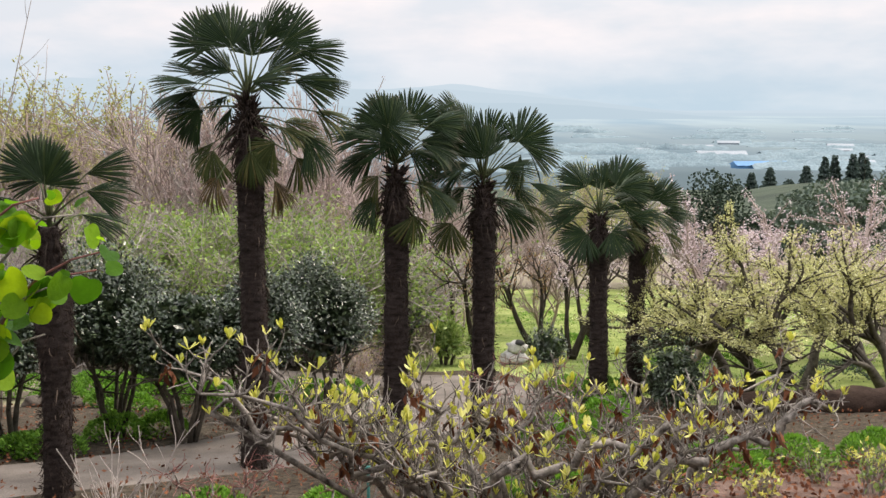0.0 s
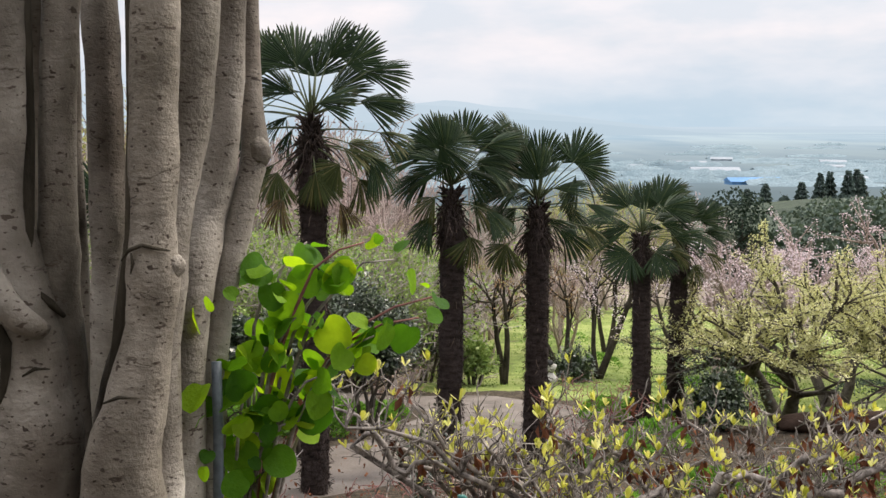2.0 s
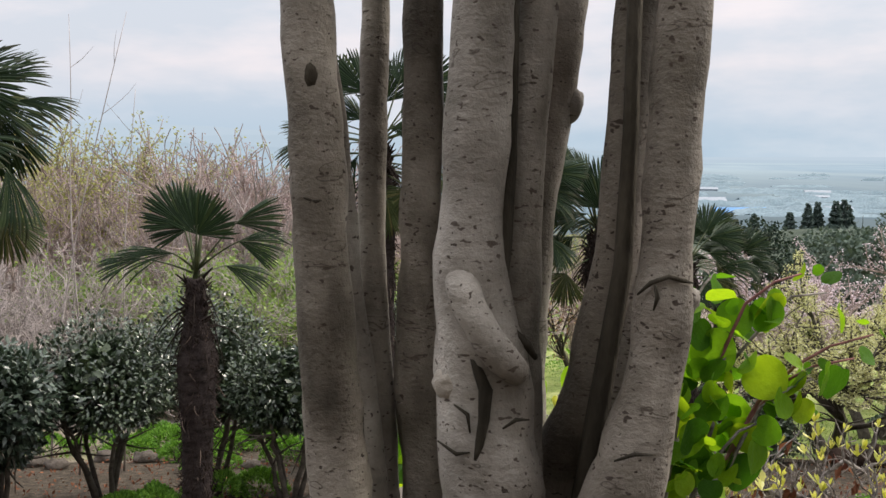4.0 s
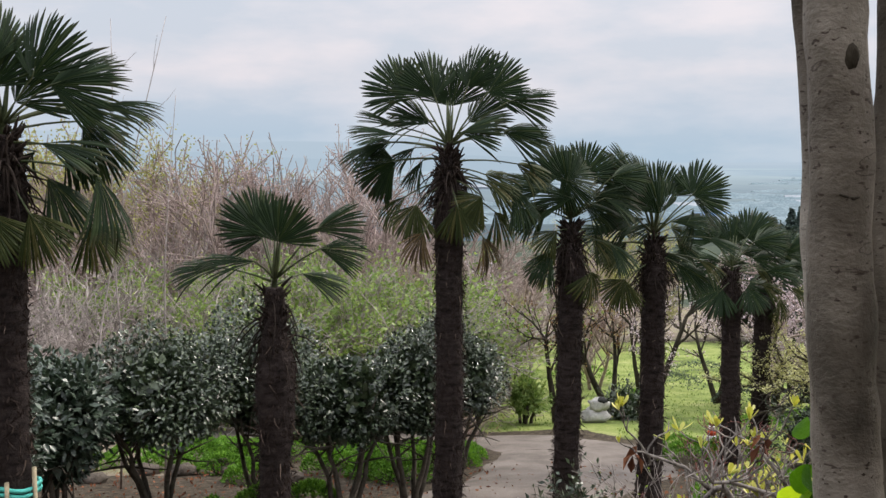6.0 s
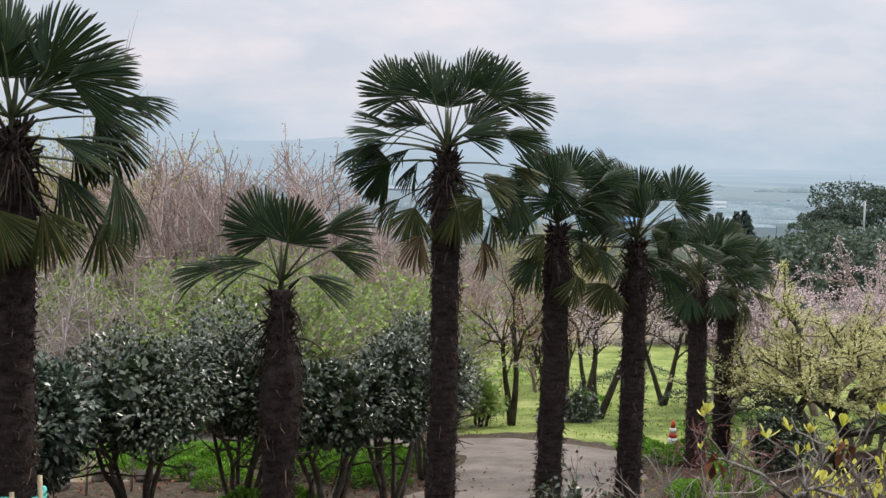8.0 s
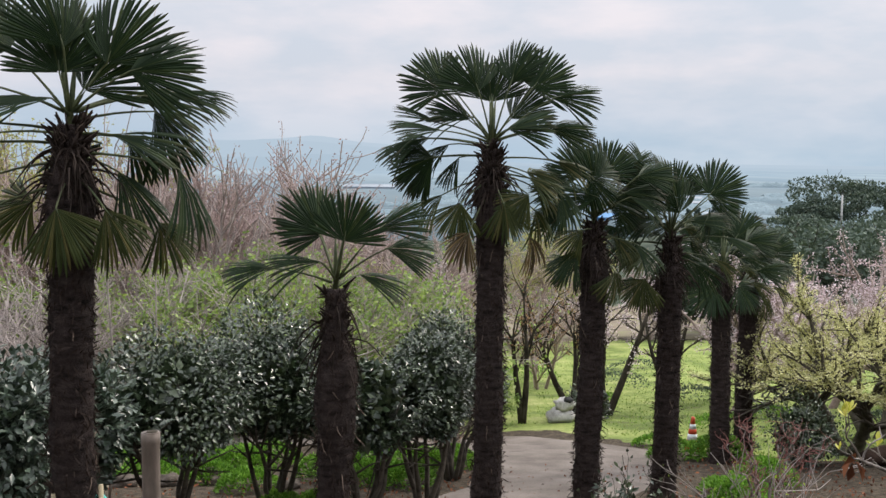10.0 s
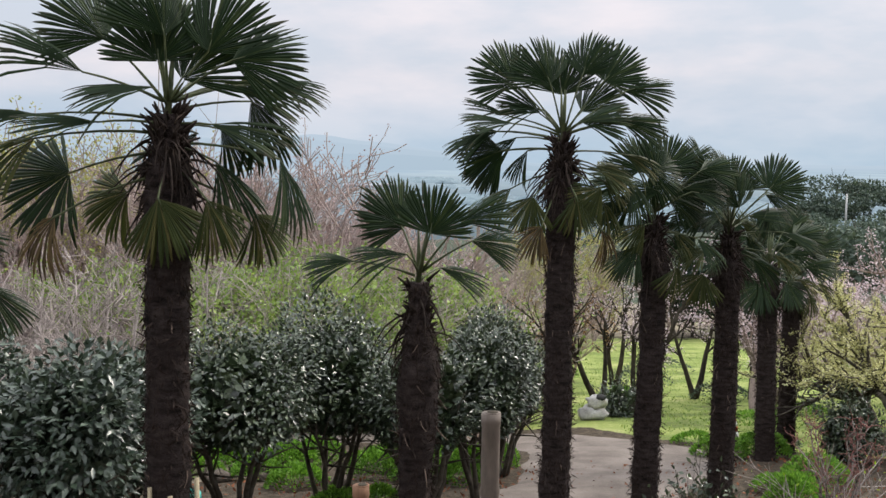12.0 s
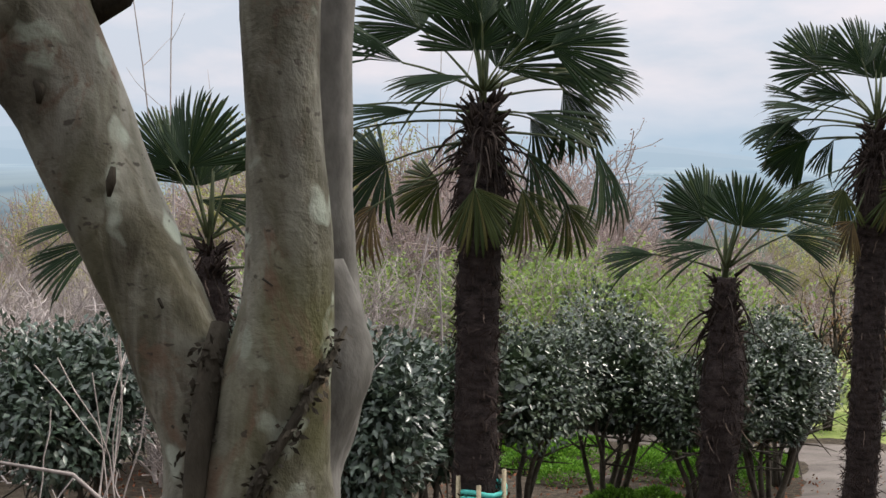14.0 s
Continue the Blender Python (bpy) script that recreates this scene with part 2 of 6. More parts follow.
def smooth_bark():
    """Pale grey-brown bark with faint rings, dark lip scars and dots."""
    m, nt, N, L = material("smooth_grey_bark")
    c = ramp_of(nt, noise_of(nt, 3.5, 5, 0.6, (1, 1, 0.7)), [(0.30, (0.060, 0.054, 0.043)), (0.43, (0.155, 0.141, 0.119)), (0.55, (0.255, 0.236, 0.207)), (0.70, (0.43, 0.405, 0.365))])
    c = blend(nt, 0.7, c, ramp_of(nt, noise_of(nt, 22, 4, 0.65, (1, 1, 2.5)), [(0.3, (0.84, 0.83, 0.82)), (0.7, (1.14, 1.13, 1.12))]), "MULTIPLY")
    lip = ramp_of(nt, noise_of(nt, 26, 2, 0.5, (1, 1, 2.6)), [(0.675, (0, 0, 0)), (0.71, (0.9, 0.9, 0.9))])
    c = blend(nt, lip, c, (0.06, 0.045, 0.035))
    dots = ramp_of(nt, noise_of(nt, 62, 1, 0.5, (1, 1, 1.5)), [(0.675, (0, 0, 0)), (0.71, (1, 1, 1))])
    c = blend(nt, dots, c, (0.07, 0.055, 0.045))
    green = ramp_of(nt, noise_of(nt, 2.2, 3), [(0.6, (0, 0, 0)), (0.8, (0.5, 0.5, 0.5))])
    c = blend(nt, green, c, (0.15, 0.15, 0.10))
    wrinkle = ramp_of(nt, noise_of(nt, 7, 3, 0.5, (1, 1, 3.0), 0.5), [(0.655, (0, 0, 0)), (0.67, (0.85, 0.85, 0.85)), (0.685, (0, 0, 0))])
    c = blend(nt, wrinkle, c, (0.055, 0.042, 0.032))
    c = blend(nt, 1.0, c, ramp_of(nt, noise_of(nt, 1.9, 3, 0.6, (1, 1, 0.6)), [(0.34, (0.40, 0.36, 0.33)), (0.50, (0.93, 0.92, 0.91)), (0.64, (1.26, 1.26, 1.26))]), "MULTIPLY")
    own = N("ShaderNodeObjectInfo")
    c = blend(nt, 1.0, c, ramp_of(nt, own.outputs["Random"], [(0.0, (0.84, 0.80, 0.75)), (0.5, (0.96, 0.94, 0.92)), (1.0, (1.05, 1.04, 1.04))]), "MULTIPLY")
    relief = blend(nt, 0.35, noise_of(nt, 16, 4, 0.6, (1, 1, 2.2)), noise_of(nt, 120, 3))
    return finish(m, nt, c, 0.70, relief, 0.9, 0.010, 0.24)


def plane_bark():
    """Olive-grey bark that flakes off in plates."""
    m, nt, N, L = material("plane_tree_bark")
    c = ramp_of(nt, noise_of(nt, 4.5, 4, 0.55, (1, 1, 0.6), 0.6), [(0.34, (0.028, 0.025, 0.015)), (0.45, (0.062, 0.057, 0.036)), (0.53, (0.105, 0.100, 0.074)), (0.66, (0.23, 0.225, 0.195))])
    c = blend(nt, 0.6, c, ramp_of(nt, noise_of(nt, 40, 4), [(0.3, (0.75, 0.75, 0.74)), (0.7, (1.2, 1.2, 1.18))]), "MULTIPLY")
    flake = ramp_of(nt, noise_of(nt, 13, 3, 0.5, (1, 1, 0.8), 0.8), [(0.58, (0, 0, 0)), (0.66, (0.4, 0.4, 0.4))])
    c = blend(nt, flake, c, (0.20, 0.19, 0.15))
    dark = ramp_of(nt, noise_of(nt, 17, 4, 0.6, (1, 1, 0.6), 0.5), [(0.32, (0.7, 0.7, 0.7)), (0.38, (0, 0, 0))])
    c = blend(nt, dark, c, (0.055, 0.042, 0.028))
    lichen = ramp_of(nt, noise_of(nt, 9, 2, 0.4), [(0.63, (0, 0, 0)), (0.68, (0.85, 0.85, 0.85))])
    c = blend(nt, lichen, c, (0.30, 0.335, 0.28))
    streak = ramp_of(nt, noise_of(nt, 11, 4, 0.6, (1, 1, 0.16), 0.4), [(0.50, (0, 0, 0)), (0.66, (0.6, 0.6, 0.6))])
    c = blend(nt, streak, c, (0.235, 0.23, 0.19))
    green = ramp_of(nt, noise_of(nt, 2.6, 3, 0.6, (1, 1, 0.5)), [(0.50, (0, 0, 0)), (0.70, (0.6, 0.6, 0.6))])
    c = blend(nt, green, c, (0.085, 0.085, 0.028))
    plate = ramp_of(nt, noise_of(nt, 4.2, 5, 0.7, (1, 1, 0.7), 1.0), [(0.55, (0, 0, 0)), (0.64, (0.75, 0.75, 0.75))])
    c = blend(nt, plate, c, (0.12, 0.075, 0.05))
    c = blend(nt, 1.0, c, ramp_of(nt, noise_of(nt, 2.3, 4, 0.65, (1, 1, 0.6)), [(0.36, (0.38, 0.35, 0.31)), (0.50, (0.80, 0.79, 0.77)), (0.66, (1.28, 1.27, 1.24))]), "MULTIPLY")
    pits = ramp_of(nt, noise_of(nt, 30, 2, 0.5, (1, 1, 1.6)), [(0.66, (0, 0, 0)), (0.71, (0.8, 0.8, 0.8))])
    c = blend(nt, pits, c, (0.035, 0.028, 0.02))
    relief = blend(nt, 0.4, noise_of(nt, 9, 5, 0.7, (1, 1, 0.7), 1.2), noise_of(nt, 60, 3))
    return finish(m, nt, c, 0.76, relief, 0.9, 0.009, 0.25)


M_smooth_bark, M_plane_bark = smooth_bark(), plane_bark()
M_pale_bark = mottled("bare_pale_bark", (0.065, 0.060, 0.050), (0.21, 0.20, 0.18), 6, 40, 0.75, 0.5, 0.006, (1, 1, 0.5))


def ground_material():
    """Lawn, leaf litter and bare soil in patches, no single tone."""
    m, nt, N, L = material("garden_ground")
    litter = ramp_of(nt, noise_of(nt, 9, 5, 0.7), [(0.3, (0.026, 0.022, 0.015)), (0.5, (0.065, 0.052, 0.038)), (0.75, (0.15, 0.12, 0.09))])
    grass = ramp_of(nt, noise_of(nt, 0.55, 6, 0.72), [(0.30, (0.12, 0.11, 0.06)), (0.42, (0.14, 0.19, 0.055)), (0.53, (0.23, 0.28, 0.085)), (0.70, (0.36, 0.37, 0.17))])
    grass = blend(nt, 0.6, grass, ramp_of(nt, noise_of(nt, 14, 4), [(0.3, (0.6, 0.62, 0.6)), (0.7, (1.35, 1.32, 1.25))]), "MULTIPLY")
    scrub = ramp_of(nt, noise_of(nt, 0.6, 5, 0.7), [(0.3, (0.13, 0.105, 0.085)), (0.48, (0.22, 0.185, 0.14)), (0.7, (0.20, 0.21, 0.10))])
    att = N("ShaderNodeAttribute")
    att.attribute_name = "cover"
    s = N("ShaderNodeSeparateColor")
    L(att.outputs["Color"], s.inputs[0])
    rag = noise_of(nt, 2.2, 4, 0.7)
    def edged(channel):
        add = N("ShaderNodeMath")
        add.operation = "ADD"
        L(channel, add.inputs[0])
        L(rag, add.inputs[1])
        return ramp_of(nt, add.outputs[0], [(0.93, (0, 0, 0)), (1.07, (1, 1, 1))])
    c = blend(nt, edged(s.outputs[0]), litter, grass)
    c = blend(nt, edged(s.outputs[1]), c, scrub)
    c = blend(nt, edged(s.outputs[2]), c, ramp_of(nt, noise_of(nt, 0.12, 5, 0.7), [(0.3, (0.032, 0.042, 0.032)), (0.7, (0.07, 0.09, 0.06))]))
    return finish(m, nt, c, 0.95, noise_of(nt, 30, 5, 0.7), 0.7, 0.05, 0.1)


M_ground = ground_material()
M_road = mottled("worn_concrete", (0.098, 0.082, 0.070), (0.20, 0.172, 0.150), 1.3, 45, 0.9, 0.35, 0.01)
M_red_soil = mottled("red_soil", (0.06, 0.034, 0.026), (0.18, 0.115, 0.09), 3, 50, 0.95, 0.8, 0.03)
M_bamboo = mottled("weathered_bamboo", (0.09, 0.07, 0.056), (0.20, 0.165, 0.14), 4, 70, 0.6, 0.2, 0.003, (1, 1, 0.3))
M_post_brown = mottled("reddish_wood", (0.14, 0.075, 0.045), (0.28, 0.16, 0.10), 6, 80, 0.8, 0.5, 0.004, (1, 1, 0.2))
M_bamboo_cut = mottled("cut_cane", (0.32, 0.27, 0.17), (0.5, 0.42, 0.28), 10, 90, 0.7, 0.2, 0.002)
M_tape = mottled("turquoise_tape", (0.06, 0.42, 0.36), (0.12, 0.58, 0.50), 20, 90, 0.4, 0.2, 0.002)
M_tap = mottled("teal_pipe", (0.02, 0.10, 0.085), (0.05, 0.19, 0.16), 12, 80, 0.5, 0.15, 0.002)
M_white_stone = mottled("white_painted_stone", (0.30, 0.29, 0.28), (0.58, 0.56, 0.54), 5, 50, 0.8, 0.4, 0.01)
M_black_stone = mottled("black_painted_stone", (0.02, 0.02, 0.02), (0.05, 0.05, 0.05), 5, 50, 0.7, 0.3, 0.01)
M_stone = mottled("garden_stone", (0.045, 0.036, 0.028), (0.13, 0.108, 0.088), 5, 40, 0.9, 0.8, 0.02)
M_shade_wall = mottled("shade_wall_grey", (0.21, 0.20, 0.19), (0.32, 0.31, 0.295), 2, 40, 0.9, 0.3, 0.01)
M_orange = mottled("orange_plastic", (0.45, 0.05, 0.02), (0.65, 0.10, 0.04), 6, 60, 0.5, 0.15, 0.002)
M_white_band = mottled("white_reflective_band", (0.6, 0.6, 0.6), (0.8, 0.8, 0.8), 6, 60, 0.4, 0.1, 0.002)
M_grey_pole = mottled("grey_pole", (0.35, 0.35, 0.34), (0.55, 0.54, 0.52), 4, 50, 0.6, 0.2, 0.003)
M_hose = mottled("blue_grey_hose", (0.06, 0.075, 0.09), (0.12, 0.14, 0.16), 10, 60, 0.5, 0.1, 0.002)
# far white roofs and walls: greyed and blued, haze mixed into their colour
M_white_roof = mottled("hazed_white_roof", (0.21, 0.24, 0.27), (0.28, 0.31, 0.34), 0.05, 1.0, 0.6, 0.1, 0.05)
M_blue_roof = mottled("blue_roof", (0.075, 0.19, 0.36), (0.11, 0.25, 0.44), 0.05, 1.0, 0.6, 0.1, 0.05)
M_far_wall = mottled("hazed_far_wall", (0.22, 0.26, 0.29), (0.30, 0.34, 0.38), 0.05, 1.0, 0.8, 0.1, 0.05)


# ---- geometry helpers ----


class Geo:
    """Collects vertices and faces for one mesh."""

    def __init__(self):
        self.v, self.f = [], []

    def tube(self, pts, radii, sides=6, cap=True):
        """A tapered pipe through pts."""
        pts = [Vector(p) for p in pts]
        n, base = len(pts), len(self.v)
        ref = Vector((0.31, 0.95, 0.05))
        for i, p in enumerate(pts):
            d = (pts[min(i + 1, n - 1)] - pts[max(i - 1, 0)]).normalized()
            s = d.cross(ref)
            if s.length < 0.05:
                s = d.cross(Vector((1, 0, 0)))
            s.normalize()
            u = s.cross(d)
            r = radii[i]
            for k in range(sides):
                a = 2 * math.pi * k / sides
                self.v.append(tuple(p + (s * math.cos(a) + u * math.sin(a)) * r))
        for i in range(n - 1):
            for k in range(sides):
                q = base + i * sides
                self.f.append((q + k, q + (k + 1) % sides, q + sides + (k + 1) % sides, q + sides + k))
        if cap:
            self.f.append(tuple(base + k for k in reversed(range(sides))))
            self.f.append(tuple(base + (n - 1) * sides + k for k in range(sides)))

    def leaf(self, p, d, nrm, length, width, fold=0.25):
        """A pointed leaf folded along its midrib."""
        s = d.cross(nrm).normalized() * (width / 2)
        b = len(self.v)
        m = p + d * (length * 0.45)
        self.v += [tuple(p), tuple(m + s + nrm * (width * fold)), tuple(p + d * length), tuple(m - s + nrm * (width * fold)), tuple(m)]
        self.f += [(b, b + 4, b + 1), (b + 4, b + 2, b + 1), (b, b + 3, b + 4), (b + 4, b + 3, b + 2)]

    def blade(self, p, d, nrm, length, width):
        """A spoon-shaped young leaf, widest beyond its middle and cupped."""
        s = d.cross(nrm).normalized() * (width / 2)
        b = len(self.v)
        for u, w, lift in ((0.0, 0.18, 0.0), (0.35, 0.62, 0.10), (0.68, 1.0, 0.16), (0.90, 0.62, 0.10)):
            c = p + d * (length * u)
            up = nrm * (width * lift)
            self.v += [tuple(c - s * w + up), tuple(c - nrm * (width * 0.05)), tuple(c + s * w + up)]
        self.v.append(tuple(p + d * length))
        for i in range(3):
            for k in range(2):
                q = b + i * 3 + k
                self.f.append((q, q + 1, q + 4, q + 3))
        self.f += [(b + 9, b + 10, b + 12), (b + 10, b + 11, b + 12)]

    def scrap(self, p, d, nrm, length, width):
        """A small diamond, for far leaves and petals."""
        s = d.cross(nrm).normalized() * (width / 2)
        b = len(self.v)
        self.v += [tuple(p), tuple(p + d * (length * 0.5) + s), tuple(p + d * length), tuple(p + d * (length * 0.5) - s)]
        self.f.append((b, b + 1, b + 2, b + 3))

    def mesh(self, name, mat, smooth=True):
        me = bpy.data.meshes.new(name)
        me.from_pydata(self.v, [], self.f)
        me.materials.append(mat)
        if smooth:
            me.polygons.foreach_set("use_smooth", [True] * len(me.polygons))
        me.update()
        return me


def piece(name, geo, mat, parent=None, label="", smooth=True):
    ob = new(name, geo.mesh(name, mat, smooth))
    if parent:
        ob.parent = parent
    return tagged(ob, label)


def rand_dir(rng, up=0.0):
    while True:
        v = Vector((rng.uniform(-1, 1), rng.uniform(-1, 1), rng.uniform(-1, 1)))
        if 0.05 < v.length < 1:
            v.normalize()
            v.z += up
            return v.normalized()


def bend(rng, start, way, length, steps, wobble, lift=0.0):
    """Points of a crooked shoot."""
    pts, d, p = [Vector(start)], Vector(way).normalized(), Vector(start)
    for _ in range(steps):
        d = (d + rand_dir(rng) * wobble + Vector((0, 0, lift))).normalized()
        p = p + d * (length / steps)
        pts.append(p.copy())
    return pts, d


def branches(geo, rng, start, way, length, radius, level, kids, wobble=0.25, lift=0.05, spread=0.7, shrink=0.62, tips=None, sides=5, thin=0.004, bare=0.33):
    """A limb with side shoots, and theirs, down to twigs; the ends go to tips."""
    steps = 5 if level > 1 else 3
    pts, d = bend(rng, start, way, length, steps, wobble, lift)
    geo.tube(pts, [max(thin, radius * (1 - 0.55 * i / steps)) for i in range(steps + 1)], max(3, sides), cap=False)
    if tips is not None and level <= 1:
        for q in pts[1:]:
            tips.append((q, d.copy()))
    if level <= 0:
        return
    for k in range(kids):
        i = rng.randint(max(1, int(steps * bare)), steps)
        side = rand_dir(rng, 0.15)
        base = (pts[i] - pts[i - 1]).normalized()
        branches(geo, rng, pts[i], (base + side * spread * rng.uniform(0.7, 1.4)).normalized(), length * shrink * rng.uniform(0.75, 1.2),
                 max(thin, radius * 0.55), level - 1, kids, wobble, lift, spread, shrink, tips, sides - 1, thin)


# ---- ground ----
def level_of(y, knots):
    for (y0, z0), (y1, z1) in zip(knots, knots[1:]):
        if y <= y1:
            u = max(0.0, (y - y0) / (y1 - y0))
            return z0 + (z1 - z0) * u
    return knots[-1][1]


SLOPE = [(-60, 2.95), (2.3, 2.95), (3.4, 2.5), (6, 1.35), (9, 0.5), (12, 0.02), (14, -0.35), (17, -0.75), (20, -1.2), (28, -2.5), (42, -4.3), (65, -6.5), (120, -11), (300, -26), (700, -46), (1200, -52), (5000, -54)]


def ground_z(x, y):
    z = level_of(y, SLOPE)
    near = min(1.0, max(0.0, (y - 10) / 8)) * (1 if y < 120 else 0)
    z += near * 0.12 * noise.noise(Vector((x * 0.25, y * 0.25, 3.1)))
    # rise on the left where the scrub stands, and a wooded spur far on the right
    if y > 20:
        z += 2.2 * max(0.0, min(1.0, (-x - 6 + 0.1 * y) / 18)) * max(0.0, min(1.0, (y - 20) / 25)) * (1 if y < 160 else max(0.0, 1 - (y - 160) / 120))
    if 110 < y < 320 and x > 30:
        z += 7.0 * min(1.0, (x - 30) / 40) * math.sin(math.pi * (y - 110) / 210)
    return z


def axis_steps(stops):
    out = []
    for a, b, s in stops:
        n = max(1, round((b - a) / s))
        out += [a + (b - a) * i / n for i in range(n)]
    return out + [stops[-1][1]]


def build_ground():
    xs = axis_steps([(-3000, -400, 325), (-400, -80, 40), (-80, -24, 4), (-24, 24, 0.5), (24, 80, 4), (80, 400, 40), (400, 3000, 325)])
    ys = axis_steps([(-60, 1, 10), (1, 34, 0.5), (34, 70, 2), (70, 320, 12), (320, 800, 60), (800, 4000, 320)])
    geo = Geo()
    cover = []
    for y in ys:
        for x in xs:
            geo.v.append((x, y, ground_z(x, y)))
            lawn = 0.0
            edge = max(18.8, 24.6 - max(0.0, x - 0.5) * 1.6)
            if y > edge and y < 60:
                lawn = min(1, (y - edge) / 0.8) * min(1, max(0, (x + 2.2 + 0.05 * (y - 18)) / 1.0)) * min(1, max(0, (60 - y) / 8))
            wild = 0.0
            if y > 34:
                wild = min(1, (y - 34) / 10) if x < -2 else min(1, max(0, (y - 54) / 8))
            elif y > 18 and x < -5:
                wild = min(1, (-5 - x) / 3)
            cover.append((lawn, wild, min(1, max(0, (y - 75) / 25)), 1))
    w = len(xs)
    for j in range(len(ys) - 1):
        for i in range(w - 1):
            geo.f.append((j * w + i, j * w + i + 1, (j + 1) * w + i + 1, (j + 1) * w + i))
    ob = piece("ground", geo, M_ground)
    att = ob.data.color_attributes.new("cover", "FLOAT_COLOR", "POINT")
    att.data.foreach_set("color", [c for q in cover for c in q])
    tagged(ob, "sloping garden ground with grass, leaf litter and scrub", "ground", kind="structure")


build_ground()


def strip(name, line, lift, mat, label, category):
    """A flat track along a line of (x, y, half width), laid on the ground with a rounded crown."""
    geo = Geo()
    across = 6
    dense = []
    for (x0, y0, w0), (x1, y1, w1) in zip(line, line[1:]):
        for k in range(8):
            u = k / 8
            dense.append((x0 + (x1 - x0) * u, y0 + (y1 - y0) * u, w0 + (w1 - w0) * u))
    dense.append(line[-1])
    for i, (x, y, w) in enumerate(dense):
        a, b = dense[max(0, i - 2)], dense[min(len(dense) - 1, i + 2)]
        d = Vector((b[0] - a[0], b[1] - a[1], 0)).normalized()
        s = Vector((-d.y, d.x, 0))
        w *= 1 + 0.12 * noise.noise(Vector((x, y, 9.0)))
        for k in range(across + 1):
            u = 2 * k / across - 1
            q = Vector((x, y, 0)) + s * (w * u)
            geo.v.append((q.x, q.y, ground_z(q.x, q.y) + lift * (1 - u ** 4) - 0.03 * (abs(u) > 0.99)))
    for i in range(len(dense) - 1):
        for k in range(across):
            q = i * (across + 1) + k
            geo.f.append((q, q + 1, q + across + 2, q + across + 1))
    return tagged(piece(name, geo, mat), label, category, kind="structure")


strip("road", [(-16, 22.4, 0.9), (-9, 23.2, 0.9), (-6, 23.3, 0.9), (-3, 23.4, 1.1), (-0.9, 22.9, 1.6), (0.2, 21.0, 1.9), (-0.4, 18.6, 1.85), (-1.3, 16.7, 1.5), (-2.4, 15.3, 1.4), (-3.5, 13.9, 1.4), (-4.7, 12.8, 1.3), (-6.4, 11.6, 1.2), (-9, 10.3, 1.1), (-14, 8.6, 1.0)], 0.06, M_road, "worn grey-brown concrete garden drive", "road")
strip("soil_bed", [(2.4, 11.6, 0.7), (4.5, 12.2, 1.3), (7.5, 13.2, 1.6), (11, 14.0, 1.6)], 0.06, M_red_soil, "bare reddish soil bed with fallen leaves", "soil")


# ---- palms ----
def fan_mesh(rng, name, mat, R, fold, hang, span=112, count=32, ragged=0.1):
    """A pleated fan blade, hub at the origin, tip towards +y; joined to the middle, then split into fingers. fold: degrees by which its halves fall away from the midrib."""
    geo = Geo()
    stations = ((0.03, 1.0), (0.40, 1.0), (0.74, 1.0), (0.85, 0.74), (0.94, 0.45), (1.0, 0.08))
    c, sn = math.cos(radians(fold)), math.sin(radians(fold))
    for i in range(count):
        a0, a1 = [radians(-span + 2 * span * k / count) for k in (i, i + 1)]
        am, gap = (a0 + a1) / 2, (a1 - a0) / 2
        rl = R * (0.76 + 0.24 * math.cos(am * 0.9)) * rng.uniform(1 - ragged, 1.0)
        droop = hang * rng.uniform(0.7, 1.3) + (0.30 if rng.random() < 0.10 else 0)
        twist = rng.uniform(-0.06, 0.06)
        b = len(geo.v)
        for s, w in stations:
            for k in (-1, 0, 1):
                q = am + k * gap * w + twist * max(0, s - 0.5)
                x, y = rl * s * math.sin(q), rl * s * math.cos(q)
                z = -abs(x) * sn - droop * R * s ** 3 + (0.007 * min(1, 2.5 * s) * w if k == 0 else 0)
                geo.v.append((x * c, y, z))
        for j in range(len(stations) - 1):
            for k in range(2):
                q = b + j * 3 + k
                geo.f.append((q, q + 1, q + 4, q + 3))
    return geo.mesh(name, mat, False)


RF = random.Random(11)
FANS_OPEN = [fan_mesh(RF, "fan", M_fan, 0.58, f, h, s, 34) for f, h, s in ((6, 0.06, 88), (14, 0.10, 76), (20, 0.14, 68))]
FANS_HALF = [fan_mesh(RF, "fan", M_fan, 0.58, f, h, s, 28) for f, h, s in ((22, 0.12, 62), (28, 0.18, 54), (18, 0.16, 48))]
FANS_SHUT = [fan_mesh(RF, "fan", M_fan, 0.63, f, h, s, 24) for f, h, s in ((16, 0.14, 48), (22, 0.20, 42), (12, 0.10, 36))]
FANS_PALE = [fan_mesh(RF, "fan_pale", M_fan_pale, 0.48, f, h, s, 28) for f, h, s in ((12, 0.22, 70), (26, 0.30, 52), (20, 0.18, 60))]
FANS_DRY = [fan_mesh(RF, "fan_dry", M_fan_dry, 0.45, f, h, s, 24, 0.28) for f, h, s in ((20, 0.35, 58), (36, 0.40, 44))]


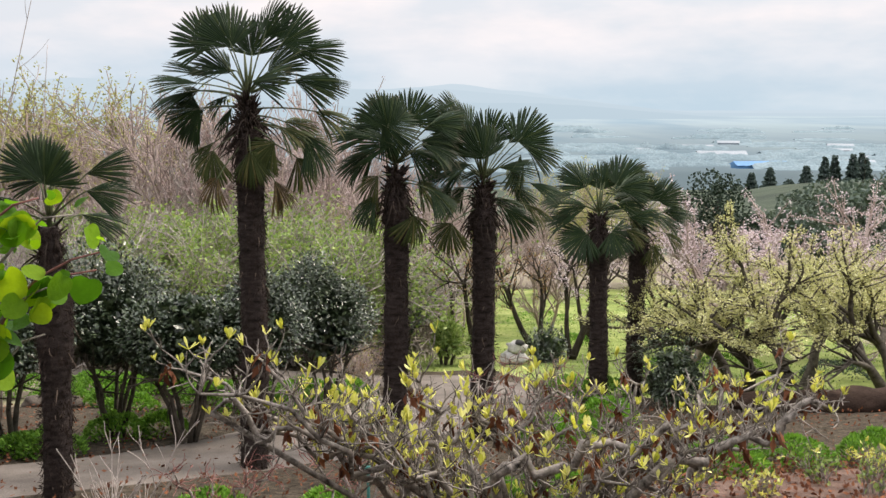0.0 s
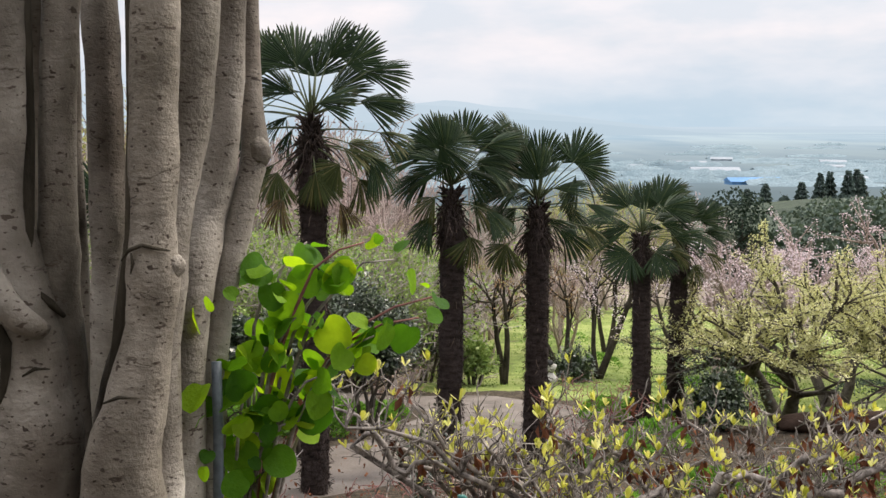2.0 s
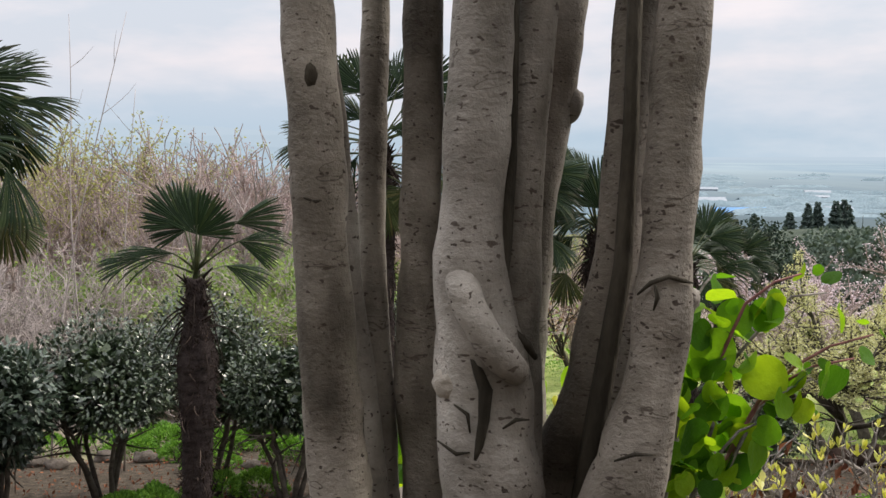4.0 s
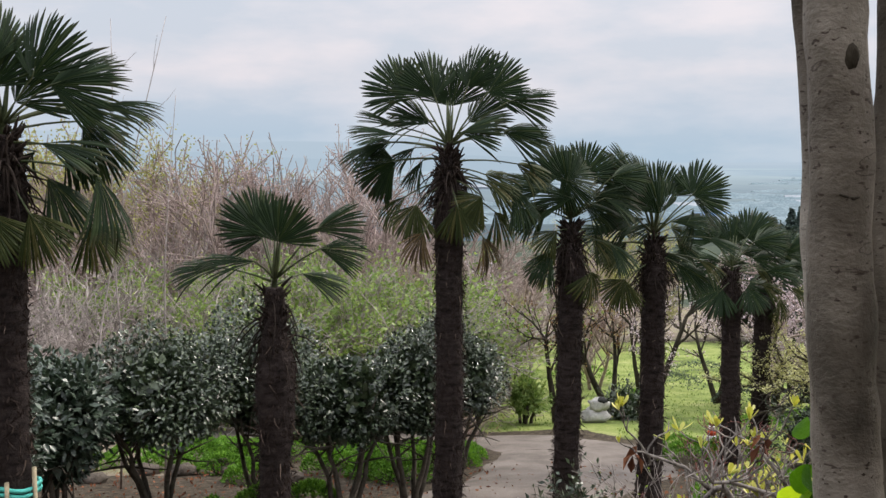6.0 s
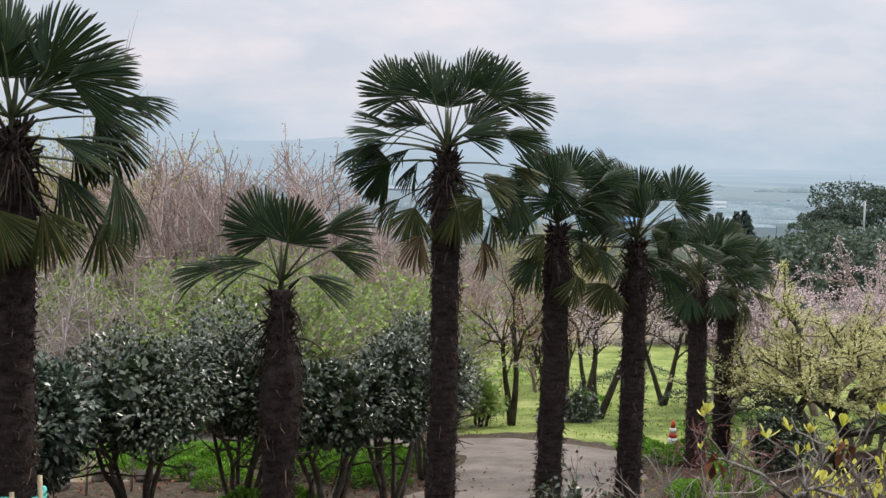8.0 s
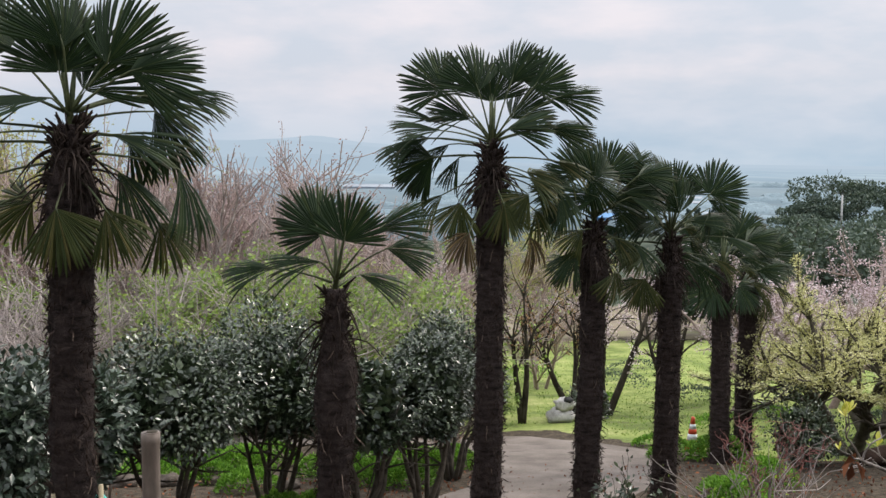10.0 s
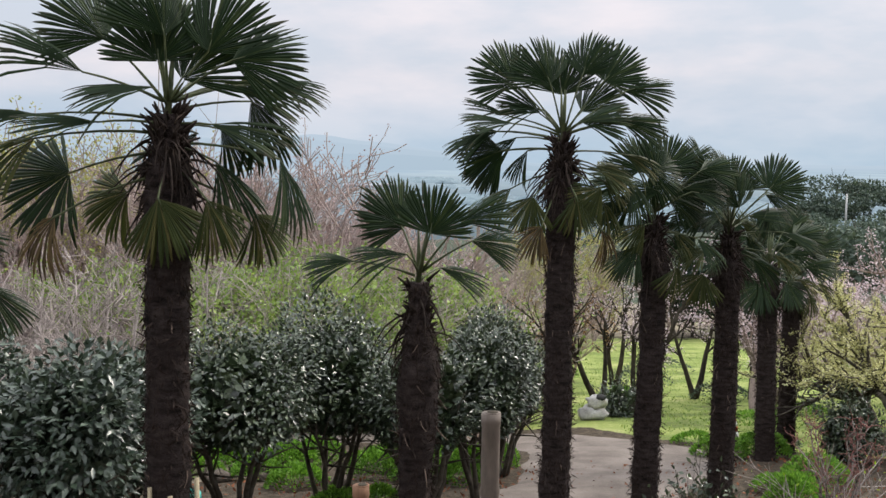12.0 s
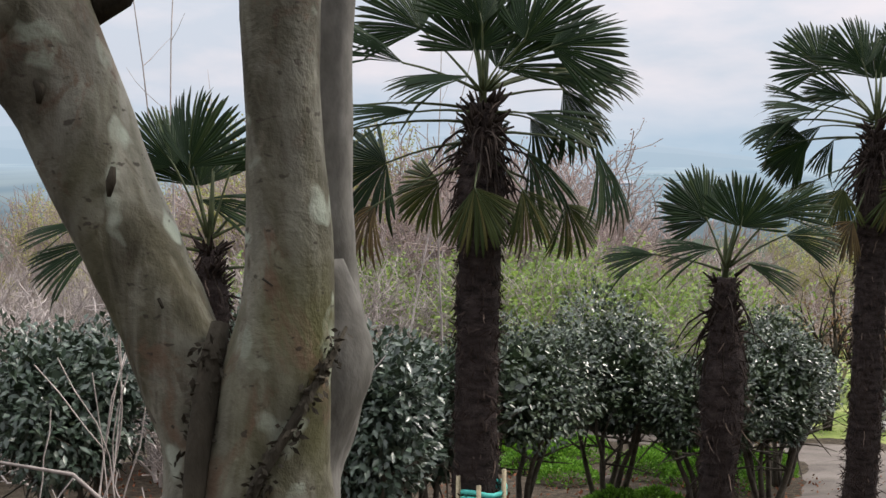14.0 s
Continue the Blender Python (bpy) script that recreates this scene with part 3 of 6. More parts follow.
def frond(palm, rng, heart, hub, angle, face, size, meshes):
    """A stalk from the heart to hub that carries a fan. angle: where its tip points, degrees up from +x; face: 90 turns its broad side to the path, 0 its edge."""
    rise = hub.z - heart.z
    out = hub - heart
    root = heart + Vector((out.x * 0.06, out.y * 0.06, max(-0.55, min(0.05, rise * 0.55 - 0.06))))
    a, f = radians(angle), radians(face)
    d = Vector((math.cos(a), 0.45 * max(-1, min(1, out.y)), math.sin(a))).normalized()
    n = Vector((-math.sin(a), 0, math.cos(a)))
    if n.z < 0:
        n = -n
    n = n * math.cos(f) + Vector((0, -1, 0)) * math.sin(f)
    x = d.cross(n).normalized()
    n = x.cross(d).normalized()
    m = Matrix.Translation(hub) @ Matrix((x, d, n)).transposed().to_4x4() @ Matrix.Scale(size, 4)
    blade = new("frond", rng.choice(meshes))
    blade.parent = palm
    blade.matrix_basis = m
    inv = m.inverted()
    bow = (root + hub) / 2 + Vector((0, 0, 0.07 * out.length))
    geo = Geo()
    pts = [root * (1 - u) ** 2 + bow * 2 * u * (1 - u) + hub * u * u for u in (0, 0.25, 0.5, 0.75, 1)]
    geo.tube([inv @ p for p in (*pts, hub + d * 0.10)], [0.016 / size, 0.012 / size, 0.010 / size, 0.009 / size, 0.008 / size, 0.003 / size], 5)
    piece("petiole", geo, M_petiole, blade)


def palm_tree(seed, x, y, crown_z, radius, fronds, label, size=1.0, lean=(0, 0), extra=7, thatch=80, profile=((0, 1.12), (0.55, 1.0), (0.80, 1.05), (0.84, 1.2), (0.90, 1.0), (0.93, 0.72), (1, 0.55))):
    rng = random.Random(seed)
    foot = ground_z(x, y) - 0.1
    palm = new("windmill_palm")
    palm.location = (x, y, foot)
    height = crown_z - foot
    off = rng.uniform(0, 50)
    axis = lambda u: Vector((lean[0] * (u - 1) + 0.03 * math.sin(3 * u + off), lean[1] * (u - 1), u * height))
    girth = lambda u: radius * level_of(u, profile)
    # trunk, ringed and ragged
    geo = Geo()
    rings, sides = max(24, int(height * 16)), 18
    for i in range(rings + 1):
        u = i / rings
        for k in range(sides):
            a = 2 * math.pi * k / sides
            o = Vector((math.cos(a), math.sin(a), 0))
            nn = noise.noise(o * 1.6 + Vector((off, 0, u * height * 3.0))) * 0.16 + noise.noise(o * 4.5 + Vector((off, 0, u * height * 14))) * 0.10
            ring = 0.07 * (((u * height * 8.0 + 0.25 * math.sin(a + off)) % 1.0) - 0.5)
            geo.v.append(tuple(axis(u) + o * girth(u) * (1 + nn + ring)))
    for i in range(rings):
        for k in range(sides):
            q = i * sides
            geo.f.append((q + k, q + (k + 1) % sides, q + sides + (k + 1) % sides, q + sides + k))
    geo.f.append(tuple(rings * sides + k for k in range(sides)))
    piece("trunk", geo, M_palm_bark, palm, "shaggy dark brown fibrous trunk")
    # hair of fibres and torn leaf bases
    hair, husk = Geo(), Geo()
    for _ in range(int(height * 700)):
        u, a = rng.random(), rng.uniform(0, 2 * math.pi)
        o = Vector((math.cos(a), math.sin(a), 0))
        d = (o * rng.uniform(0.05, 0.4) + Vector((rng.uniform(-.4, .4), rng.uniform(-.4, .4), rng.uniform(-1.3, 0.5)))).normalized()
        hair.scrap(axis(u) + o * girth(u) * 0.98, d, rand_dir(rng), rng.uniform(0.05, 0.13), 0.012)
    for _ in range(int(height * 9)):
        u, a = rng.random() ** 0.6, rng.uniform(0, 2 * math.pi)
        o = Vector((math.cos(a), math.sin(a), 0))
        side = Vector((-o.y, o.x, 0))
        p = axis(u) + o * girth(u) * 1.03
        pts, _d = bend(rng, p, o * 0.5 + side * rng.uniform(-.5, .5) + Vector((0, 0, rng.choice((-1, -1, 1)))), rng.uniform(0.06, 0.2), 3, 0.35, -0.1)
        husk.tube(pts, [0.006, 0.007, 0.005, 0.002], 3, False)
    tagged(piece("fibre", hair, M_fibre, palm, "loose brown trunk fibres"), kind="stuff")
    tagged(piece("husk", husk, M_husk, palm, "pale torn leaf-base husks"), kind="stuff")
    # boots of old leaf stalks below the crown, and dead stalks that hang
    boots, th = Geo(), Geo()
    for _ in range(thatch * 2):
        a, zz = rng.uniform(0, 2 * math.pi), rng.uniform(-0.75, 0.02)
        o = Vector((math.cos(a), math.sin(a), 0))
        p = axis(1.0) + Vector((0, 0, zz)) + o * girth(1.0) * 0.9
        pts, _d = bend(rng, p, o * rng.uniform(0.4, 1.2) + Vector((0, 0, rng.uniform(0.5, 1.2))), rng.uniform(0.06, 0.20), 2, 0.2)
        boots.tube(pts, [0.020, 0.014, 0.007], 4)
    for _ in range(thatch):
        a = rng.uniform(0, 2 * math.pi)
        o = Vector((math.cos(a), math.sin(a), 0))
        p = axis(1.0) + o * girth(1.0) + Vector((0, 0, rng.uniform(-0.65, -0.15)))
        pts, _d = bend(rng, p, o * 0.7 + Vector((0, 0, rng.uniform(-0.9, 0.3))), rng.uniform(0.2, 0.55), 4, 0.2, -0.40)
        th.tube(pts, [0.011, 0.010, 0.008, 0.006, 0.004], 4, False)
    tagged(piece("stalk_stub", boots, M_thatch, palm, "short dark stubs of old stalks"), kind="stuff")
    tagged(piece("thatch", th, M_thatch, palm, "dry hanging stalks below the crown"), kind="stuff")
    # the crown, frond by frond: hub right and up of the heart in cm, tip angle, facing
    heart = axis(1.0) + Vector((0, 0, 0.05))
    for dx, dz, angle, face in fronds:
        down = math.sin(radians(angle)) < -0.5
        dy = rng.uniform(-0.35, 0.35) if not (down and face > 50) else -rng.uniform(0.22, 0.45)
        if dz < -90:
            kinds = FANS_DRY + FANS_PALE[:1]
        elif dz < -55 or (dz < -10 and rng.random() < 0.55):
            kinds = FANS_PALE + (FANS_DRY[:1] if dz < -65 else [])
        else:
            kinds = FANS_SHUT if face <= 25 else (FANS_HALF if face <= 50 else FANS_OPEN)
        frond(palm, rng, heart, heart + Vector((dx / 102, dy, dz / 102)), angle + rng.uniform(-4, 4), face, size * rng.uniform(0.92, 1.06), kinds)
    for k in range(extra):
        e = rng.uniform(-50, 60)
        way = rng.choice((-1, 1))
        reach = rng.uniform(0.3, 0.75) * size
        at = heart + Vector((way * reach * math.cos(radians(e)), rng.uniform(0.35, 0.7), reach * math.sin(radians(e)) + 0.1))
        frond(palm, rng, heart, at, e if way > 0 else 180 - e, rng.uniform(10, 55), size * rng.uniform(0.7, 0.9), FANS_HALF + FANS_SHUT + FANS_PALE[:1])
    # folded young leaves at the heart
    spear = Geo()
    for _ in range(3):
        d = Vector((rng.uniform(-.2, .2), rng.uniform(-.2, .2), 1)).normalized()
        spear.tube([heart - d * 0.1, heart + d * 0.25 * size, heart + d * 0.55 * size], [0.03, 0.022, 0.004], 5)
    piece("spear", spear, M_petiole, palm)
    tagged(palm, label, "palm tree", "row of windmill palms")
    return palm


palm_tree(1, -2.71, 13.2, 4.57, 0.158, [(-25, 28, 130, 50), (14, 16, 30, 30), (63, 19, 5, 45), (39, -58, 215, 75), (44, -33, 0, 30), (58, -52, -15, 45), (-67, -16, 200, 70), (24, 30, 60, 45), (-53, 63, 133, 75), (2, 50, 88, 80), (-17, 61, 108, 70), (46, 65, 52, 65), (70, 54, 17, 48), (-57, 24, 150, 15), (-61, 15, 163, 15), (-79, 6, 187, 20), (-65, -17, 205, 45), (-17, 31, 158, 15), (9, 15, 25, 15), (68, 17, -2, 25), (-54, -61, 200, 30), (9, -68, -72, 80), (-39, -68, 248, 70), (-31, -101, 222, 60), (39, -105, -48, 60), (57, -79, -50, 40), (76, -50, -45, 40), (83, -20, -5, 30), (42, -39, -10, 20), (22, 72, 70, 60)],
          "tall windmill palm with a full crown and shaggy dark trunk", 1.0, (0.06, 0), 4, 110)
palm_tree(2, -6.62, 9.9, 4.71, 0.165, [(-53, 56, 140, 70), (-63, 26, 140, 25), (-7, 36, 94, 80), (33, 43, 72, 70), (53, 36, 15, 60), (49, 20, -2, 25), (63, 7, -40, 50), (-10, 15, 178, 12), (-49, -13, 176, 20), (-99, -7, 178, 20), (-95, -26, 190, 40), (20, -20, 195, 30), (-39, -69, 200, 65), (-79, -53, 195, 55), (-82, -86, 215, 45), (-3, -71, -65, 70), (33, -72, -50, 60), (36, -43, -38, 30), (66, -86, -50, 50), (33, -13, 5, 20), (89, -40, -52, 20), (10, 23, 60, 60), (0, 55, 100, 55)],
          "tall windmill palm with turquoise tape round its trunk", 1.08, (0.0, 0), 4, 110)
palm_tree(3, -4.53, 11.3, 3.20, 0.15, [(-14, 45, 133, 60), (8, 44, 80, 75), (-17, 50, 106, 60), (49, 36, 10, 40), (42, 53, 40, 40), (-14, 25, 163, 20), (-63, 13, 172, 25), (24, 5, -4, 20)],
          "short windmill palm with few broad upright fans", 0.90, (0.02, 0), 0, 26, ((0, 1.1), (0.45, 1.05), (0.62, 1.25), (0.74, 1.32), (0.83, 0.95), (0.90, 0.72), (1, 0.60)))
palm_tree(4, -1.05, 15.05, 3.58, 0.165, [(-39, 43, 165, 35), (-30, 23, 200, 50), (-22, -12, 215, 60), (43, 64, 40, 50), (-16, 61, -30, 75), (31, -24, -20, 35), (19, 23, -10, 40), (37, 37, 20, 20), (-8, 52, 92, 75), (-22, -59, 200, 60), (-14, 61, 125, 70), (18, 61, 70, 75), (51, 61, 25, 35), (-2, 33, 158, 50), (-43, 16, 200, 40), (-27, -41, 220, 40), (27, -70, -80, 50), (43, 33, -10, 20), (-30, 45, 150, 40), (35, 30, 20, 40), (50, -30, -30, 30)],
          "windmill palm with dark fans and a shaggy trunk", 1.0)
palm_tree(5, 0.22, 15.6, 3.33, 0.16, [(-21, 70, 130, 70), (22, 21, 10, 25), (-24, 24, 180, 35), (56, 40, -85, 25), (-36, -27, 175, 25), (16, -27, -10, 30), (34, -40, -25, 45), (-45, 34, 160, 40), (0, 34, 95, 70), (6, 55, 85, 75), (-26, 64, 160, 60), (51, 60, 48, 60), (64, 51, 0, 35), (-17, 26, 175, 20), (21, 17, 180, 12), (68, 0, -15, 25), (64, -34, -15, 20), (-34, -30, 175, 15), (-47, -60, 240, 60), (-34, 85, 110, 40), (20, 40, 120, 50)],
          "windmill palm with a dark bushy crown", 1.0)
palm_tree(6, 2.40, 19.1, 2.48, 0.16, [(30, 20, 15, 40), (-25, 15, 165, 45), (20, -30, -40, 55), (-25, -35, 215, 55), (9, 40, 90, 75), (-21, 46, 125, 65), (33, 52, 55, 65), (34, 49, 25, 40), (52, -3, 22, 30), (-46, 34, 178, 20), (46, -27, -8, 40), (-40, -9, 170, 25), (-3, -45, -90, 45), (88, 3, -8, 20)],
          "lower windmill palm with grey-green fans", 1.05)
palm_tree(7, 3.25, 20.0, 2.25, 0.15, [(0, 40, 90, 65), (30, 40, 50, 55), (45, 15, 10, 35), (50, -25, -15, 30), (-30, 20, 160, 30), (20, -45, -60, 50)],
          "low windmill palm half hidden behind its neighbour", 1.0)
palm_tree(8, -8.77, 9.6, 3.55, 0.13, [(-28, 62, 125, 65), (-6, 62, 82, 70), (-15, 34, 5, 20), (15, 58, 45, 50), (-90, 0, 190, 30), (-95, 17, 183, 15), (-15, 45, 95, 60), (40, 20, 0, 30)],
          "windmill palm with bright upright fans beside the hedge", 1.05, (0, 0), 2, 40)

# ---- the many-stemmed tree close to the path ----
def limb(name, nodes, mat, parent, seed, sides=14, bumps=0.085, label=""):
    """A stem through (x, y, z, radius) nodes, rounded off between them, with swellings."""
    geo = Geo()
    pts, rad = [], []
    at = [0.0]
    for p, q in zip(nodes, nodes[1:]):
        at.append(at[-1] + (Vector(p[:3]) - Vector(q[:3])).length)
    last = len(nodes) - 1
    slope = []
    for i in range(last + 1):
        lo, hi = max(i - 1, 0), min(i + 1, last)
        sides_of = [(nodes[hi][j] - nodes[lo][j]) / (at[hi] - at[lo]) for j in range(4)]
        slope.append(sides_of)
    for i in range(last):
        w = at[i + 1] - at[i]
        n = max(4, int(w / 0.045))
        for k in range(n):
            u = k / n
            h = (2 * u ** 3 - 3 * u * u + 1, u ** 3 - 2 * u * u + u, -2 * u ** 3 + 3 * u * u, u ** 3 - u * u)
            q = [h[0] * nodes[i][j] + h[1] * w * slope[i][j] + h[2] * nodes[i + 1][j] + h[3] * w * slope[i + 1][j] for j in range(4)]
            pts.append(Vector(q[:3]))
            rad.append(q[3])
    pts.append(Vector(nodes[-1][:3]))
    rad.append(nodes[-1][3])
    geo.tube(pts, rad, sides)
    geo.v = [tuple(Vector(p) + (Vector(p) - pts[i // sides]) * (bumps * 2.2 * noise.noise(Vector(p) * 7 + Vector((seed * 3.1, 0, 0))) + bumps * noise.noise(Vector(p) * 26))) if i // sides < len(pts) else p for i, p in enumerate(geo.v)]
    return piece(name, geo, mat, parent, label)


def burl(parent, at, way, size, mat, seed, stretch=1.0):
    """A knot: a squashed, lumpy ball grown on a stem."""
    geo = Geo()
    n, w = 12, 16
    d = Vector(way).normalized()
    rot = d.to_track_quat("Z", "Y")
    for i in range(n + 1):
        for k in range(w):
            a, b = math.pi * i / n, 2 * math.pi * k / w
            q = Vector((math.sin(a) * math.cos(b), math.sin(a) * math.sin(b), math.cos(a) * stretch))
            q *= size * (1 + 0.22 * noise.noise(q * 2.2 + Vector((seed, 0, 0))))
            geo.v.append(tuple(Vector(at) + rot @ q))
    for i in range(n):
        for k in range(w):
            geo.f.append((i * w + k, i * w + (k + 1) % w, (i + 1) * w + (k + 1) % w, (i + 1) * w + k))
    return piece("knot", geo, mat, parent, "swollen bark knot")


mt = tagged(new("many_stemmed_tree"), "tree with many smooth grey-brown stems from one stool", "tree")
B = M_smooth_bark
limb("stem", [(-1.98, 2.86, 2.3, 0.09), (-2.07, 2.86, 3.79, 0.070), (-2.09, 2.86, 4.01, 0.064), (-2.11, 2.86, 4.35, 0.059), (-2.14, 2.86, 4.89, 0.055), (-2.20, 2.9, 5.8, 0.05)], B, mt, 1)
limb("stem", [(-1.92, 3.02, 2.4, 0.06), (-2.03, 3.05, 3.88, 0.037), (-2.075, 3.05, 4.25, 0.033), (-2.10, 3.05, 4.61, 0.027), (-2.14, 3.05, 4.92, 0.02), (-2.2, 3.1, 5.7, 0.016)], B, mt, 2)
limb("stem", [(-1.92, 3.05, 2.4, 0.07), (-2.0, 3.12, 3.75, 0.043), (-2.015, 3.12, 3.98, 0.040), (-2.025, 3.12, 4.34, 0.034), (-2.02, 3.16, 4.92, 0.033), (-2.01, 3.2, 5.8, 0.03)], B, mt, 3)
limb("stem", [(-1.85, 3.02, 2.4, 0.08), (-1.89, 3.1, 3.79, 0.060), (-1.915, 3.1, 4.01, 0.055), (-1.91, 3.1, 4.35, 0.048), (-1.905, 3.1, 4.90, 0.046), (-1.9, 3.12, 5.8, 0.042)], B, mt, 14)
limb("stem", [(-1.72, 2.66, 2.3, 0.14), (-1.75, 2.64, 3.88, 0.098), (-1.765, 2.64, 4.02, 0.095), (-1.775, 2.64, 4.2, 0.088), (-1.80, 2.62, 4.38, 0.066), (-1.79, 2.62, 4.54, 0.061), (-1.78, 2.62, 4.87, 0.057), (-1.77, 2.62, 5.8, 0.052)], B, mt, 4, 18)
limb("stem", [(-1.70, 2.70, 3.7, 0.05), (-1.705, 2.69, 4.1, 0.05), (-1.705, 2.69, 4.3, 0.044), (-1.695, 2.69, 4.6, 0.042), (-1.67, 2.69, 4.88, 0.040), (-1.62, 2.7, 5.8, 0.036)], B, mt, 5)
limb("stem", [(-1.80, 3.0, 2.6, 0.05), (-1.82, 3.1, 4.15, 0.03), (-1.82, 3.1, 4.52, 0.024), (-1.81, 3.1, 4.92, 0.022), (-1.8, 3.1, 5.7, 0.02)], B, mt, 6)
limb("stem", [(-1.68, 3.05, 2.4, 0.08), (-1.655, 3.15, 3.75, 0.05), (-1.648, 3.15, 4.26, 0.048), (-1.634, 3.15, 4.47, 0.047), (-1.590, 3.15, 4.71, 0.047), (-1.566, 3.15, 4.96, 0.046), (-1.50, 3.15, 5.8, 0.04)], B, mt, 7)
limb("stem", [(-1.75, 3.0, 2.4, 0.08), (-1.722, 3.05, 3.9, 0.056), (-1.715, 3.05, 4.4, 0.050), (-1.714, 3.05, 4.9, 0.046), (-1.70, 3.05, 5.8, 0.04)], B, mt, 15)
burl(mt, (-1.556, 3.14, 4.67), (0.3, 0, 1), 0.024, B, 11, 1.8)
limb("stem", [(-1.72, 2.85, 2.4, 0.12), (-1.62, 2.80, 3.87, 0.072), (-1.56, 2.74, 4.08, 0.060), (-1.522, 2.71, 4.31, 0.048), (-1.502, 2.70, 4.53, 0.043), (-1.482, 2.70, 4.87, 0.046), (-1.44, 2.7, 5.8, 0.042)], B, mt, 8)
limb("stem", [(-1.64, 2.62, 2.3, 0.13), (-1.545, 2.57, 3.72, 0.092), (-1.525, 2.55, 3.90, 0.080), (-1.50, 2.55, 3.99, 0.069), (-1.465, 2.55, 4.17, 0.053), (-1.45, 2.55, 4.31, 0.056), (-1.446, 2.55, 4.39, 0.050), (-1.438, 2.55, 4.59, 0.050), (-1.424, 2.55, 4.86, 0.050), (-1.42, 2.55, 5.8, 0.042)], B, mt, 9, 18)
limb("stem", [(-1.52, 2.72, 2.6, 0.09), (-1.495, 2.70, 3.95, 0.050), (-1.485, 2.71, 4.15, 0.048), (-1.472, 2.745, 4.38, 0.053), (-1.434, 2.76, 4.61, 0.058), (-1.408, 2.76, 4.86, 0.064), (-1.36, 2.76, 5.8, 0.055)], B, mt, 10)
limb("stem", [(-1.55, 2.85, 2.6, 0.08), (-1.47, 2.84, 4.05, 0.052), (-1.448, 2.88, 4.23, 0.050), (-1.43, 2.965, 4.37, 0.046), (-1.387, 2.975, 4.61, 0.043), (-1.376, 2.99, 4.88, 0.045), (-1.34, 3.0, 5.7, 0.04)], B, mt, 11)
limb("stem", [(-1.5, 2.9, 2.8, 0.05), (-1.41, 2.93, 4.1, 0.032), (-1.358, 2.99, 4.37, 0.032), (-1.333, 3.04, 4.52, 0.033), (-1.342, 3.06, 4.62, 0.028), (-1.350, 3.09, 4.90, 0.027), (-1.33, 3.1, 5.6, 0.022)], B, mt, 12)
limb("burl_arm", [(-1.825, 2.600, 4.365, 0.020), (-1.816, 2.562, 4.325, 0.031), (-1.800, 2.548, 4.283, 0.031), (-1.774, 2.540, 4.237, 0.030), (-1.745, 2.542, 4.195, 0.031), (-1.722, 2.560, 4.168, 0.028), (-1.712, 2.60, 4.150, 0.020)], B, mt, 13, 14, 0.09, "old limb grown into the trunk like a folded arm")
crack = Geo()
crack.tube([(-1.800, 2.556, 4.20), (-1.786, 2.552, 4.165), (-1.772, 2.549, 4.131), (-1.775, 2.549, 4.075), (-1.785, 2.549, 4.018), (-1.793, 2.552, 3.985)], [0.006, 0.011, 0.014, 0.011, 0.008, 0.003], 6)
piece("bark_crack", crack, M_dark_bark, mt, "dark split in the bark under the old limb")
seams = Geo()
seams.tube([(-1.722, 2.628, 4.98), (-1.726, 2.622, 4.72), (-1.728, 2.616, 4.558), (-1.738, 2.612, 4.39), (-1.750, 2.606, 4.27), (-1.727, 2.604, 4.232), (-1.693, 2.612, 4.204), (-1.675, 2.63, 4.175)], [0.010, 0.012, 0.013, 0.015, 0.016, 0.013, 0.010, 0.005], 6)
seams.tube([(-1.50, 2.63, 4.95), (-1.505, 2.625, 4.6), (-1.515, 2.62, 4.35), (-1.56, 2.62, 4.05), (-1.60, 2.62, 3.8)], [0.014, 0.015, 0.018, 0.022, 0.02], 6)
piece("bark_seam", seams, M_dark_bark, mt, "dark seam where two stems have grown together")
for ring in (((-1.505, 2.515, 4.315), (-1.485, 2.500, 4.338), (-1.455, 2.494, 4.350), (-1.425, 2.502, 4.342), (-1.405, 2.522, 4.335)), ((-1.478, 2.494, 4.335), (-1.474, 2.492, 4.312), (-1.480, 2.494, 4.290)), ((-1.825, 2.572, 4.375), (-1.80, 2.560, 4.372), (-1.775, 2.556, 4.352)), ((-1.545, 2.485, 4.02), (-1.51, 2.478, 4.035), (-1.47, 2.49, 4.03)), ((-1.83, 2.567, 4.10), (-1.805, 2.553, 4.085), (-1.80, 2.552, 4.05)), ((-1.86, 2.57, 4.03), (-1.825, 2.553, 4.01), (-1.80, 2.548, 4.015)), ((-1.74, 2.548, 4.06), (-1.715, 2.556, 4.075), (-1.69, 2.575, 4.07)), ((-2.13, 2.81, 4.20), (-2.10, 2.803, 4.19), (-2.07, 2.81, 4.195)), ((-2.14, 2.80, 4.47), (-2.115, 2.80, 4.462), (-2.09, 2.805, 4.468))):
    lip = Geo()
    lip.tube(ring, [0.002] + [0.0045] * (len(ring) - 2) + [0.0015], 6)
    piece("bark_lip", lip, M_dark_bark, mt, "dark wrinkle in the bark")
burl(mt, (-1.835, 2.615, 4.13), (0, -1, 0.2), 0.036, B, 3)
burl(mt, (-1.42, 2.555, 4.30), (1, 0, 0), 0.034, B, 5)
burl(mt, (-1.318, 3.03, 4.52), (0, 0, 1), 0.030, B, 8, 1.4)
burl(mt, (-2.125, 2.815, 4.72), (0, 0, 1), 0.017, M_dark_bark, 9, 1.8)
